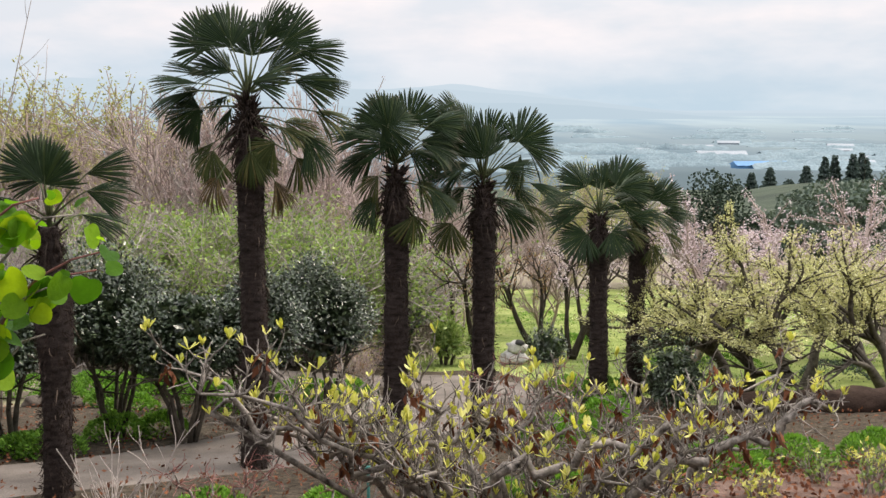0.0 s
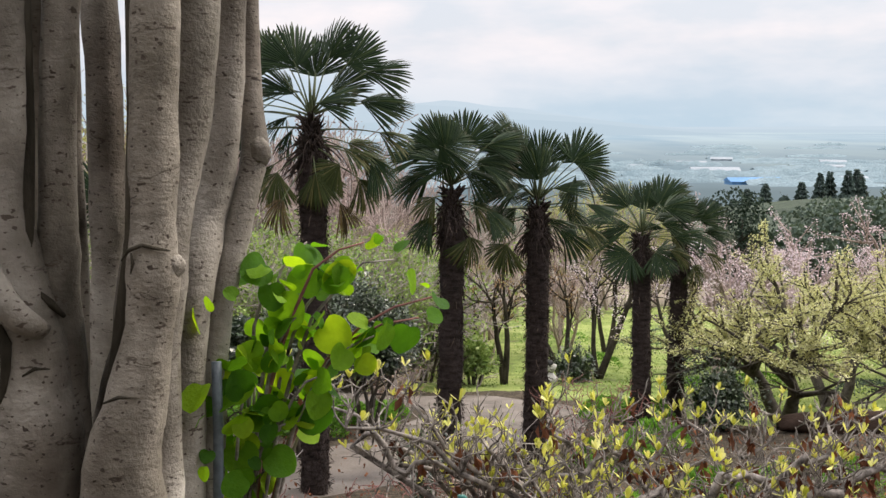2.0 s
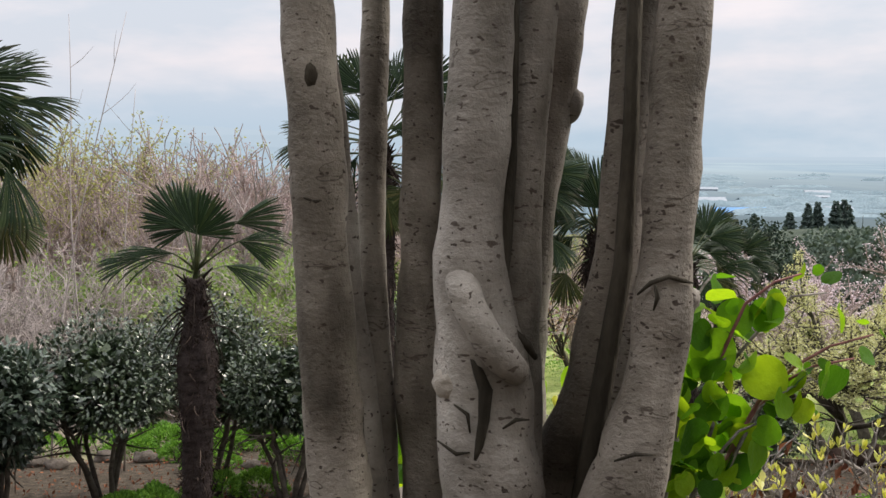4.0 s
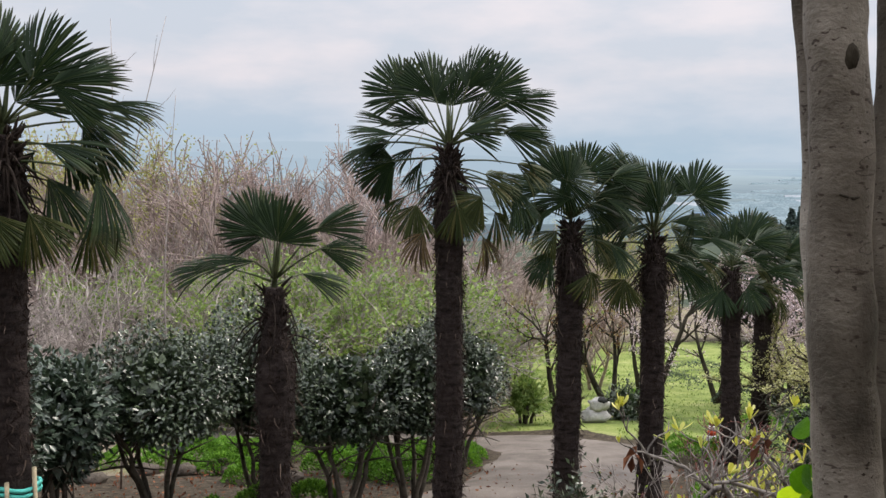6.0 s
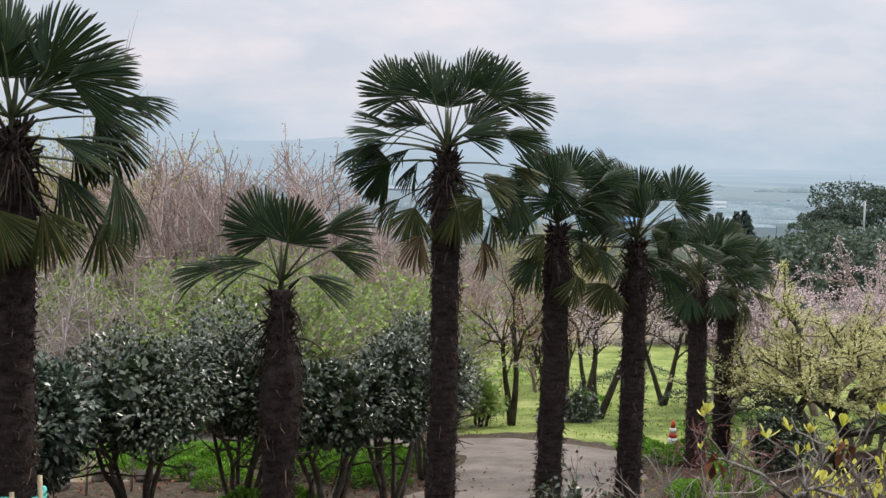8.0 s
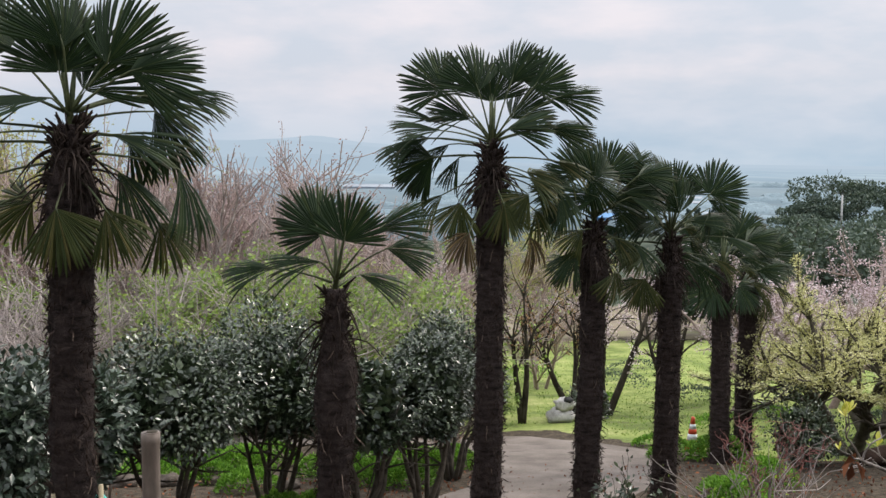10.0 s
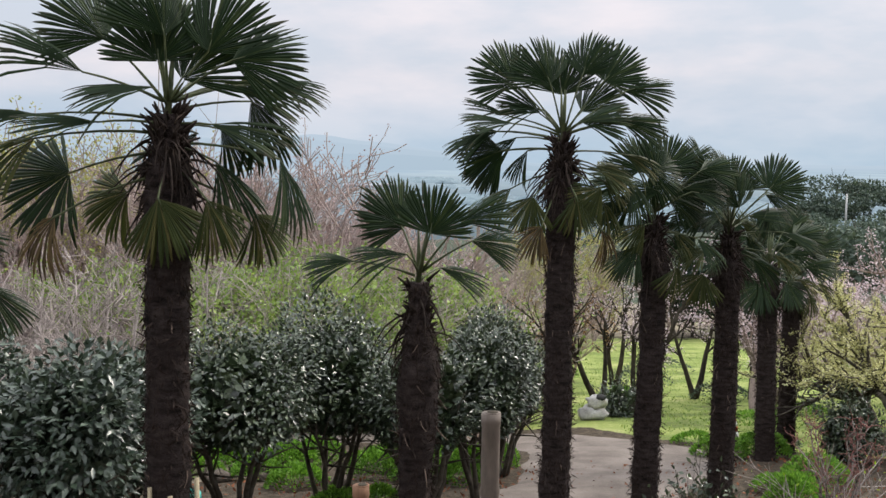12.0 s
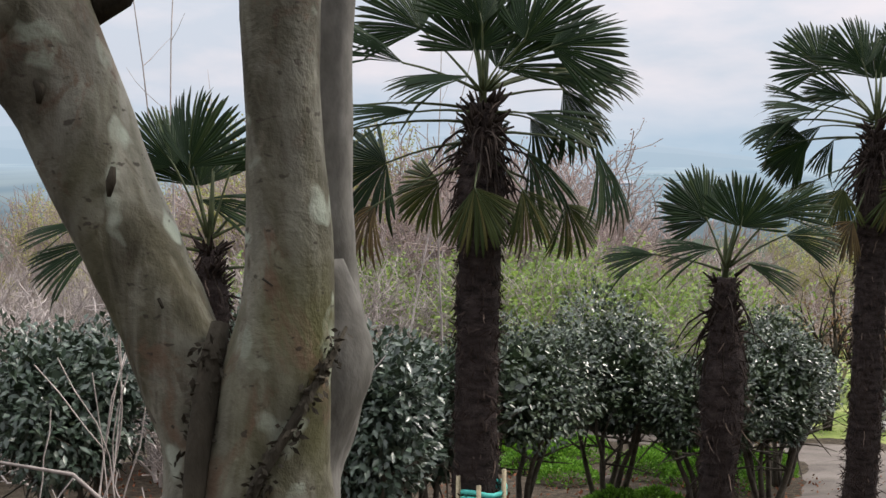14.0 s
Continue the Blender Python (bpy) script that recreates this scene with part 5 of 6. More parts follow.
# ---- trees on the lawn ----
def fork_tree(seed, x, y, limbs, leaf_mat, label, leaves=420):
    """Stout smooth limbs from one low fork: (lean in x, lean in y, length, radius), thin shoots and sparse leaf at their ends."""
    rng = random.Random(seed)
    tree = tagged(new("young_lawn_tree"), label, "tree")
    foot = Vector((x, y, ground_z(x, y) - 0.1))
    tips = []
    for lx, ly, length, r in limbs:
        geo = Geo()
        pts, d = bend(rng, foot, (lx, ly, 1), length, 7, 0.10, 0.0)
        geo.tube(pts, [r * (1.15 - 0.095 * k) for k in range(8)], 9)
        for k in (4, 5, 6, 7, 7):
            branches(geo, rng, pts[k], (d + rand_dir(rng, 0.2) * 0.8).normalized(), length * rng.uniform(0.28, 0.45), r * 0.42, 2, 3, 0.2, 0.02, 0.7, 0.6, tips, 5, 0.008)
        piece("limb", geo, M_dark_bark, tree)
    lf = Geo()
    for _ in range(leaves):
        p, d = rng.choice(tips)
        lf.scrap(Vector(p) + rand_dir(rng) * 0.07, rand_dir(rng), rand_dir(rng), rng.uniform(0.04, 0.08), 0.05)
    tagged(piece("leaf", lf, leaf_mat, tree), kind="stuff")


RUSTY = "small forked tree with rusty young leaves"
PALE_BLOOM = "small forked tree with pale pink blossom"
fork_tree(61, 0.15, 26.4, [(-0.10, 0.05, 2.3, 0.085), (0.18, 0.0, 2.5, 0.085)], M_rust_leaf, RUSTY)
fork_tree(62, 1.80, 28.2, [(-0.32, 0.0, 2.4, 0.09), (0.22, 0.1, 2.2, 0.08)], M_rust_leaf, RUSTY)
fork_tree(63, 2.75, 28.0, [(0.42, 0.0, 3.0, 0.10), (-0.05, 0.1, 2.4, 0.075)], M_pink_bloom, PALE_BLOOM, 700)
fork_tree(64, 5.6, 31.5, [(0.3, 0.0, 2.6, 0.09), (-0.3, 0.1, 2.4, 0.08)], M_pink_bloom, PALE_BLOOM, 700)
fork_tree(65, -0.6, 30.5, [(0.15, 0.0, 2.7, 0.08), (-0.25, 0.1, 2.5, 0.08)], M_pink_bloom, PALE_BLOOM, 700)
fork_tree(66, 3.8, 34.0, [(0.2, 0.0, 2.6, 0.09), (-0.3, 0.0, 2.6, 0.08)], M_pink_bloom, PALE_BLOOM, 700)

# ---- blossoming trees on the right ----
y1 = wild_tree(63, "blossoming_tree", 4.2, 5, 3, M_camellia_bark, M_yellow_bloom, 26000, 0.052, trunks=2, high=0.50, bare=0.5, label="spreading tree hung with pale yellow-green blossom", radius=0.17, spread=0.85, lift=0.0, thin=0.006)
stand(y1, RW, [(7.1, 22.3, 2.3), (8.3, 20.2, 2.3), (10.2, 23.0, 2.2), (5.3, 19.9, 2.35)], 1.25)
p1 = wild_tree(64, "pink_blossom_tree", 4.2, 5, 3, M_brown_twig, M_pink_bloom, 7500, 0.05, trunks=2, label="spreading tree in pale pink blossom", radius=0.11, spread=0.8, lift=0.02, thin=0.006)
stand(p1, RW, [(9.4, 29, 2.3), (12.6, 30, 2.3), (15.5, 31, 2.2), (5.9, 27.5, 2.5), (11.0, 26.0, 2.0)])
trunk_log = Geo()
rl = random.Random(9)
pts = [Vector((4.7 + 0.16 * k, 18.3 + 0.02 * k, ground_z(4.7 + 0.16 * k, 18.3 + 0.02 * k) + 0.16)) + rand_dir(rl) * 0.02 for k in range(26)]
trunk_log.tube(pts, [(0.05 + 0.22 * math.sin(math.pi * (k + 0.6) / 27) ** 0.6) * rl.uniform(0.94, 1.06) for k in range(26)], 14)
trunk_log.v = [tuple(Vector(v) + Vector((0, 0.3, 1)) * 0.07 * noise.noise(Vector(v) * 4.0)) for v in trunk_log.v]
tagged(piece("fallen_log", trunk_log, M_log), "thick dark fallen log lying on the grass", "log")


# ---- twisted magnolia below the path ----
def rosette(geo, rng, at, lean, size):
    """Upright young leaves round a shoot's end."""
    for _ in range(rng.randint(3, 6)):
        side = rand_dir(rng)
        d = (Vector((0, 0, 1.0)) + lean * 0.35 + side * rng.uniform(0.35, 1.25)).normalized()
        geo.blade(at, d, (side + Vector((0, 0, -0.2))).normalized(), size * rng.uniform(0.65, 1.2), size * rng.uniform(0.26, 0.42))


def magnolia():
    rng = random.Random(41)
    thing = tagged(new("magnolia_shrub"), "twisted bare magnolia with yellow-green leaf buds", "shrub")
    base = Vector((0.5, 7.1, ground_z(0.5, 7.1) - 0.1))
    ends = [(-1.65, 6.5, 2.80), (-1.25, 6.3, 2.95), (-0.75, 6.6, 2.72), (-0.3, 6.9, 2.62), (0.15, 7.2, 2.60), (0.65, 7.3, 2.52), (1.2, 7.1, 2.62), (1.75, 7.3, 2.50), (2.2, 7.6, 2.62), (1.0, 6.5, 2.25), (0.1, 6.4, 2.3), (1.6, 6.8, 2.25), (-1.45, 6.1, 2.95), (2.5, 7.9, 2.4), (-0.9, 6.9, 2.45), (0.7, 6.9, 2.35), (-0.5, 6.3, 2.5)]
    buds, dead = Geo(), Geo()

    def spray(geo, at, way, length, chance):
        """A knotty twig with spurs, some in leaf, a few with last year's leaves."""
        tw, d = bend(rng, at, way, length, 6, 0.45, 0.12)
        geo.tube(tw, [0.0068, 0.0062, 0.0056, 0.005, 0.0045, 0.004, 0.003], 5, False)
        stops = [(tw[-1], d)]
        for k in (2, 3, 4, 5):
            if rng.random() < 0.55:
                spur, e = bend(rng, tw[k], (rand_dir(rng, 0.6) + d * 0.3).normalized(), rng.uniform(0.04, 0.13), 3, 0.4, 0.15)
                geo.tube(spur, [0.0045, 0.004, 0.0036, 0.0026], 4, False)
                stops.append((spur[-1], e))
        for q, e in stops:
            if rng.random() < chance:
                rosette(buds, rng, q, e, rng.uniform(0.045, 0.088))
        if rng.random() < 0.15:
            for _ in range(rng.randint(2, 5)):
                dead.leaf(tw[3] + rand_dir(rng) * 0.03, rand_dir(rng, -1.6), rand_dir(rng), rng.uniform(0.07, 0.13), 0.045, 0.5)

    for a, b, r in (((0.9, 7.0, 2.05), (2.35, 7.3, 2.30), 0.050), ((0.3, 7.0, 2.05), (-1.25, 6.6, 2.42), 0.034), ((0.2, 6.7, 2.15), (1.6, 6.9, 2.42), 0.040), ((-1.5, 6.3, 2.75), (-0.3, 6.7, 2.2), 0.020), ((1.2, 6.8, 2.1), (2.7, 7.6, 2.42), 0.038), ((-0.4, 6.8, 2.3), (0.9, 7.2, 2.55), 0.022)):
        a, b = Vector(a), Vector(b)
        pts = [a.lerp(b, k / 16) + rand_dir(rng) * 0.06 + Vector((0, 0, 0.06 * math.sin(k * 1.1 + r * 300))) for k in range(17)]
        geo = Geo()
        geo.tube([base.lerp(a, 0.3) + Vector((0, 0, 0.1)), base.lerp(a, 0.75), *pts], [r, r] + [r * (1 - 0.035 * k) * rng.uniform(0.88, 1.15) for k in range(17)], 9)
        for k in range(2, 17):
            for _ in range(3):
                spray(geo, pts[k], rand_dir(rng, 0.5), rng.uniform(0.12, 0.32), 0.13)
        piece("limb", geo, M_mag_bark, thing)
    for e in ends:
        e = Vector(e)
        knee = base.lerp(e, 0.4) + Vector((0, 0, 0.25)) + rand_dir(rng) * 0.18
        pts = []
        for k in range(15):
            u = k / 14
            pts.append(base * (1 - u) ** 2 + knee * 2 * u * (1 - u) + e * u * u + rand_dir(rng) * 0.105 * min(1, 3 * u))
        geo = Geo()
        geo.tube(pts, [0.036 * (1 - u / 14) ** 0.9 * rng.uniform(0.9, 1.15) + 0.008 for u in range(15)], 8)
        for k in range(5, 15):
            for _ in range(4):
                spray(geo, pts[k], (rand_dir(rng, 0.45) + Vector((0, 0, 0.2))).normalized(), rng.uniform(0.14, 0.40), 0.04 + 0.016 * k)
        piece("limb", geo, M_mag_bark, thing)
    tagged(piece("bud_leaf", buds, M_bud, thing, "upright yellow-green bud leaves"), kind="stuff")
    tagged(piece("dead_leaf", dead, M_dead_leaf, thing, "curled dead brown leaves"), kind="stuff")


magnolia()


def twig_shrub(name, seed, x, y, top, width, mat, label, stems=14, leaf_mat=None, leaves=0, spread=0.8, size=0.04):
    """Many fine stems from one root."""
    rng = random.Random(seed)
    thing = tagged(new(name), label, "shrub")
    tips = []
    foot = ground_z(x, y) - 0.05
    for k in range(stems):
        geo = Geo()
        a = rng.uniform(0, 6.28)
        r = rng.uniform(0.2, 1) * width / max(0.4, (top - foot))
        branches(geo, rng, (x + math.cos(a) * 0.08, y + math.sin(a) * 0.08, foot), (math.cos(a) * r, math.sin(a) * r, 1), (top - foot) * rng.uniform(0.5, 0.75), 0.011, 2, 4, 0.22, 0.04, spread, 0.55, tips, 4, 0.0035)
        piece("stem", geo, mat, thing)
    if leaf_mat:
        lf = Geo()
        for _ in range(leaves):
            p, d = rng.choice(tips)
            lf.leaf(Vector(p) + rand_dir(rng) * 0.02, rand_dir(rng, 0.2), rand_dir(rng, 0.5), size * rng.uniform(0.6, 1.3), size * 0.5)
        tagged(piece("leaf", lf, leaf_mat, thing), kind="stuff")
    return thing


def crooked_shrub(seed, x, y, tips, label, fine_mat):
    """A few gnarled pale limbs from one root to (x, y, z) tips, with fine reddish spurs."""
    rng = random.Random(seed)
    thing = tagged(new("crooked_shrub"), label, "shrub")
    base = Vector((x, y, ground_z(x, y) - 0.05))
    spurs = Geo()
    for e in tips:
        e = Vector(e)
        pts = [base.lerp(e, k / 11) + rand_dir(rng) * 0.045 * min(1, k / 3) + Vector((0, 0, 0.16 * math.sin(math.pi * k / 11))) for k in range(12)]
        geo = Geo()
        geo.tube(pts, [(0.020 - 0.0013 * k) * rng.uniform(0.85, 1.2) for k in range(12)], 7)
        piece("limb", geo, M_mag_bark, thing)
        for k in range(4, 12):
            for _ in range(4):
                tw, d = bend(rng, pts[k], rand_dir(rng, 0.5), rng.uniform(0.08, 0.26), 5, 0.5, 0.06)
                spurs.tube(tw, [0.005, 0.0046, 0.004, 0.0034, 0.0028, 0.002], 4, False)
                for q in (2, 4, 5):
                    if rng.random() < 0.45:
                        spurs.scrap(tw[q], rand_dir(rng), rand_dir(rng), rng.uniform(0.015, 0.03), 0.012)
    tagged(piece("spur", spurs, fine_mat, thing, "fine reddish spurs and buds"), kind="stuff")


crooked_shrub(70, -1.98, 8.3, [(-2.35, 8.2, 1.62), (-1.75, 8.4, 1.55), (-1.5, 8.5, 1.60), (-2.1, 8.5, 1.45)], "small gnarled bare shrub with reddish buds", M_red_twig)
crooked_shrub(69, -1.0, 9.2, [(-1.4, 9.1, 1.45), (-0.9, 9.3, 1.55), (-0.5, 9.2, 1.40), (-1.1, 9.5, 1.5)], "small gnarled bare shrub with reddish buds", M_red_twig)
crooked_shrub(72, 0.75, 13.2, [(0.1, 13.0, 1.10), (0.45, 13.4, 1.22), (0.8, 13.0, 1.28), (1.15, 13.3, 1.18), (1.45, 13.1, 1.05), (0.6, 13.6, 1.15), (1.0, 12.8, 1.05), (0.3, 12.8, 0.95), (1.3, 13.6, 1.1)], "low gnarled shrub with a reddish haze of twigs", M_red_twig)
twig_shrub("pale_twig_shrub", 74, -2.75, 8.0, 1.95, 0.35, M_grey_twig, "upright pale dry stalks", 6, spread=0.4)
twig_shrub("pale_twig_shrub", 76, -0.4, 10.6, 1.75, 0.7, M_grey_twig, "bare grey twigs with small green leaves", 12, M_new_green, 90)
twig_shrub("small_camellia", 77, -1.35, 12.4, 1.0, 0.45, M_camellia_bark, "small bush with dark green leaves by the drive", 9, M_camellia, 420, size=0.085)
twig_shrub("bronze_shrub", 78, -2.4, 20.8, -0.25, 0.5, M_brown_twig, "twiggy shrub with bronze and yellow young leaves", 16, M_rust_leaf, 500, size=0.05)
twig_shrub("bronze_shrub", 79, -2.1, 21.7, -0.4, 0.45, M_brown_twig, "twiggy shrub with bronze and yellow young leaves", 12, M_willow, 300, size=0.05)

for k, (x, y) in enumerate(((4.2, 12.2), (5.0, 12.6), (5.8, 13.0), (3.3, 11.4), (6.6, 13.2), (2.3, 11.0), (4.6, 11.6), (1.6, 10.4))):
    twig_shrub("young_plant", 400 + k, x, y, ground_z(x, y) + 0.45, 0.25, M_mag_bark, "young plant with yellow-green leaves in the soil bed", 6, M_bud if k % 2 else M_bush, 90, 0.7, 0.08)

# ---- tall thin saplings ----
rng = random.Random(15)
for x, y, top in ((-7.9, 17.0, 6.6), (-8.6, 17.6, 6.9), (-7.3, 17.4, 5.5), (-10.75, 13.6, 6.9), (-10.5, 13.7, 7.3), (-11.5, 18, 5.6)):
    g = Geo()
    foot = ground_z(x, y)
    pts, d = bend(rng, (x, y, foot), (rng.uniform(0.0, 0.12), 0.0, 1), top - foot, 9, 0.05, 0.02)
    g.tube(pts, [0.022 - 0.002 * k for k in range(10)], 5)
    for k in range(3, 9):
        t, dd = bend(rng, pts[k], rand_dir(rng, 1.1), rng.uniform(0.3, 0.8), 4, 0.12, 0.08)
        g.tube(t, [0.006, 0.005, 0.004, 0.003, 0.002], 4, False)
    tagged(piece("bare_sapling", g, M_grey_twig), "tall thin bare sapling", "sapling", "bare saplings")


# ---- ground cover ----
def mound(name, seed, x, y, rx, rz, mat, label, blades=700):
    rng = random.Random(seed)
    geo = Geo()
    for _ in range(blades):
        a, u = rng.uniform(0, 6.28), rng.random() ** 0.5
        lump = 1 + 0.25 * noise.noise(Vector((math.cos(a) * 2 + seed, math.sin(a) * 2, 0)))
        px, py = x + math.cos(a) * rx * u * lump, y + math.sin(a) * rx * u * lump
        h = rz * math.sqrt(max(0.02, 1 - u * u)) * (1 + 0.3 * noise.noise(Vector((px * 5, py * 5, 1))))
        o = Vector((math.cos(a) * u, math.sin(a) * u, 0.7)).normalized()
        geo.scrap(Vector((px, py, ground_z(px, py) + h - 0.03)), (o + rand_dir(rng) * 0.7).normalized(), rand_dir(rng, 0.6), rng.uniform(0.05, 0.10), 0.035)
    ob = piece(name, geo, mat)
    return tagged(ob, label, "ground cover", kind="stuff")


rng = random.Random(3)
for k, (x, y, r) in enumerate(((-7.7, 19.0, 0.5), (-7.2, 19.6, 0.5), (-6.6, 19.9, 0.55), (-6.1, 19.4, 0.5), (-7.5, 20.3, 0.5), (-6.9, 20.7, 0.5), (-6.2, 20.4, 0.5), (-5.6, 19.9, 0.45), (-5.9, 17.6, 0.45), (-6.6, 18.5, 0.4), (-3.9, 18.9, 0.5), (-3.4, 17.6, 0.5), (-2.9, 19.0, 0.45), (-2.5, 19.4, 0.4), (-3.2, 19.7, 0.5), (-2.3, 20.1, 0.35), (-4.4, 19.2, 0.5), (-4.7, 18.3, 0.45), (-3.9, 17.9, 0.45), (-8.4, 19.5, 0.5), (-9.2, 18.8, 0.5), (-6.2, 14.0, 0.4), (-5.7, 13.8, 0.4), (-5.3, 15.2, 0.4), (-4.7, 15.6, 0.4), (1.6, 16.2, 0.5), (2.3, 16.8, 0.5), (2.4, 13.4, 0.5), (3.3, 13.3, 0.6), (1.2, 15.2, 0.4), (4.4, 13.9, 0.5), (5.6, 14.0, 0.5), (0.3, 10.8, 0.5), (1.0, 11.0, 0.5), (1.9, 19.9, 0.5), (2.6, 19.6, 0.5))):
    mound("moss_mound", 100 + k, x, y, r * 1.05, rng.uniform(0.28, 0.46), M_moss, "bright green low cushion of ground cover", 1500)


def lawn_grass():
    rng = random.Random(8)
    geo = Geo()
    for _ in range(15000):
        y = 18.8 + 30 * rng.random() ** 1.4
        x = rng.uniform(-2.0, 4 + 0.35 * y)
        if y < 24.9 - max(0.0, x - 0.5) * 1.6:
            continue
        if noise.noise(Vector((x * 0.5, y * 0.5, 2))) < -0.15:
            continue
        p = Vector((x, y, ground_z(x, y) - 0.01))
        geo.scrap(p, rand_dir(rng, 1.6), rand_dir(rng), rng.uniform(0.04, 0.10), 0.03)
    tagged(piece("lawn_grass", geo, M_grass), "uneven spring grass and weeds", "grass", kind="stuff")


lawn_grass()


def leaf_litter():
    rng = random.Random(18)
    geo = Geo()
    for _ in range(9000):
        x, y = rng.uniform(-13, 11), rng.uniform(9.5, 19)
        geo.scrap(Vector((x, y, ground_z(x, y) + 0.012 + (0.06 if rng.random() < 0.3 else 0))), rand_dir(rng, 0.2), rand_dir(rng, 1.5), rng.uniform(0.04, 0.09), 0.04)
    for _ in range(5000):
        x, y = rng.uniform(1.5, 10), rng.uniform(9.5, 14.5)
        geo.scrap(Vector((x, y, ground_z(x, y) + rng.uniform(0.03, 0.09))), rand_dir(rng, 0.2), rand_dir(rng, 1.5), rng.uniform(0.04, 0.10), 0.05)
    tagged(piece("leaf_litter", geo, M_dead_leaf), "scattered dry brown leaves", "leaves", kind="stuff")


leaf_litter()


for k, (x, y, r, h) in enumerate(((4.6, 24.6, 0.7, 0.35), (6.2, 31, 0.9, 0.5), (3.2, 31, 0.6, 0.4), (5.2, 36, 1.2, 0.5), (2.2, 22.0, 0.5, 0.25), (3.4, 21.2, 0.6, 0.3), (6.8, 27, 0.8, 0.3), (8.5, 24, 0.8, 0.4), (2.6, 39, 1.3, 0.5), (7.5, 41, 1.4, 0.5))):
    mound("weed_clump", 300 + k, x, y, r, h, M_farleaf if k % 2 else M_moss, "low clump of weeds on the lawn", 900)

# ---- garden objects ----
def rounded_stone(name, seed, x, y, size, mat, label, sink=0.25, parent=None, z=None, category="stone"):
    rng = random.Random(seed)
    geo = Geo()
    n, w = 10, 16
    foot = ground_z(x, y) if z is None else z
    for i in range(n + 1):
        for k in range(w):
            a, b = math.pi * i / n, 2 * math.pi * k / w
            q = Vector((math.sin(a) * math.cos(b), math.sin(a) * math.sin(b), math.cos(a)))
            q *= 1 + 0.38 * noise.noise(q * 1.9 + Vector((seed * 1.7, 0, 0))) + 0.06 * noise.noise(q * 6)
            geo.v.append((x + q.x * size[0], y + q.y * size[1], foot + (q.z + 1 - 2 * sink) * size[2]))
    for i in range(n):
        for k in range(w):
            geo.f.append((i * w + k, (i + 1) * w + k, (i + 1) * w + (k + 1) % w, i * w + (k + 1) % w))
    ob = piece(name, geo, mat, parent)
    return tagged(ob, label, category) if not parent else tagged(ob, label)


rounded_stone("white_garden_stone", 1, 1.12, 26.4, (0.36, 0.31, 0.21), M_white_stone, "white stone ornament with a dark mark standing on the grass", 0.12)
rounded_stone("white_garden_stone", 2, 1.20, 26.35, (0.27, 0.23, 0.17), M_white_stone, "smaller white stone resting on the lower one", 0.0, z=ground_z(1.12, 26.4) + 0.29)
rounded_stone("black_garden_stone", 3, 1.28, 26.22, (0.12, 0.11, 0.08), M_black_stone, "small black stone on top of the white one", 0.0, z=ground_z(1.12, 26.4) + 0.52)
for k, (x, y, s) in enumerate(((-6.9, 19.1, 0.36), (-6.6, 18.9, 0.42), (-7.2, 18.3, 0.4), (-6.5, 18.2, 0.3), (-7.9, 18.4, 0.4), (-9.0, 17.8, 0.4), (-8.5, 17.6, 0.36), (-5.2, 17.6, 0.28), (2.1, 20.4, 0.12), (2.0, 21.4, 0.16))):
    rounded_stone("garden_stone", 10 + k, x, y, (s * 0.60, s * 0.5, s * 0.32), M_stone, "flat grey-brown garden stone among the moss")


def traffic_cone(x, y):
    z = ground_z(x, y)
    thing = tagged(new("traffic_cone"), "orange traffic cone with white bands beside the drive", "traffic cone")
    g = Geo()
    g.tube([(x, y, z), (x, y, z + 0.03)], [0.17, 0.16], 4)
    piece("base", g, M_orange, thing)
    radius = lambda u: 0.15 - 0.12 * u
    for a, b, mat, nm in ((0.05, 0.34, M_orange, "body"), (0.34, 0.52, M_white_band, "band"), (0.52, 0.66, M_orange, "body"), (0.66, 0.80, M_white_band, "band"), (0.80, 1.0, M_orange, "body")):
        g = Geo()
        g.tube([(x, y, z + 0.70 * a), (x, y, z + 0.70 * b)], [radius(a), radius(b)], 18)
        piece(nm, g, mat, thing)


traffic_cone(2.6, 21.0)


def cane_post(name, x, y, top, r, mat, label, node=True):
    z = ground_z(x, y) - 0.1
    thing = tagged(new(name), label, "post")
    g = Geo()
    zs, rs = [z], [r]
    k = z + 0.25
    while k < top - 0.06:
        zs += [k - 0.012, k, k + 0.012]
        rs += [r, r * (1.08 if node else 1.0), r * 0.99]
        k += 0.24
    zs += [top - 0.03, top - 0.022, top]
    rs += [r, r * 1.07, r * 1.05]
    g.tube([(x + 0.004 * math.sin(q * 3), y, q) for q in zs], rs, 18)
    piece("cane", g, mat, thing)
    g = Geo()
    g.tube([(x, y, top + 0.0005), (x, y, top + 0.002)], [r * 0.86, r * 0.84], 16)
    piece("cut_end", g, mat, thing, "cut end")
    # flat dark disc on the cut end: shade of a hollow put in as colour
    g = Geo()
    g.tube([(x, y, top + 0.0022), (x, y, top + 0.0032)], [r * 0.62, r * 0.60], 16)
    piece("hollow_shade", g, M_dark_bark, thing, "flat dark disc in place of the cane's shaded inside")


cane_post("bamboo_post", -4.95, 3.84, 3.838, 0.0215, M_bamboo, "weathered grey bamboo post with a cut top")
cane_post("wooden_post", -5.245, 3.87, 3.665, 0.0185, M_post_brown, "short reddish-brown wooden post", False)

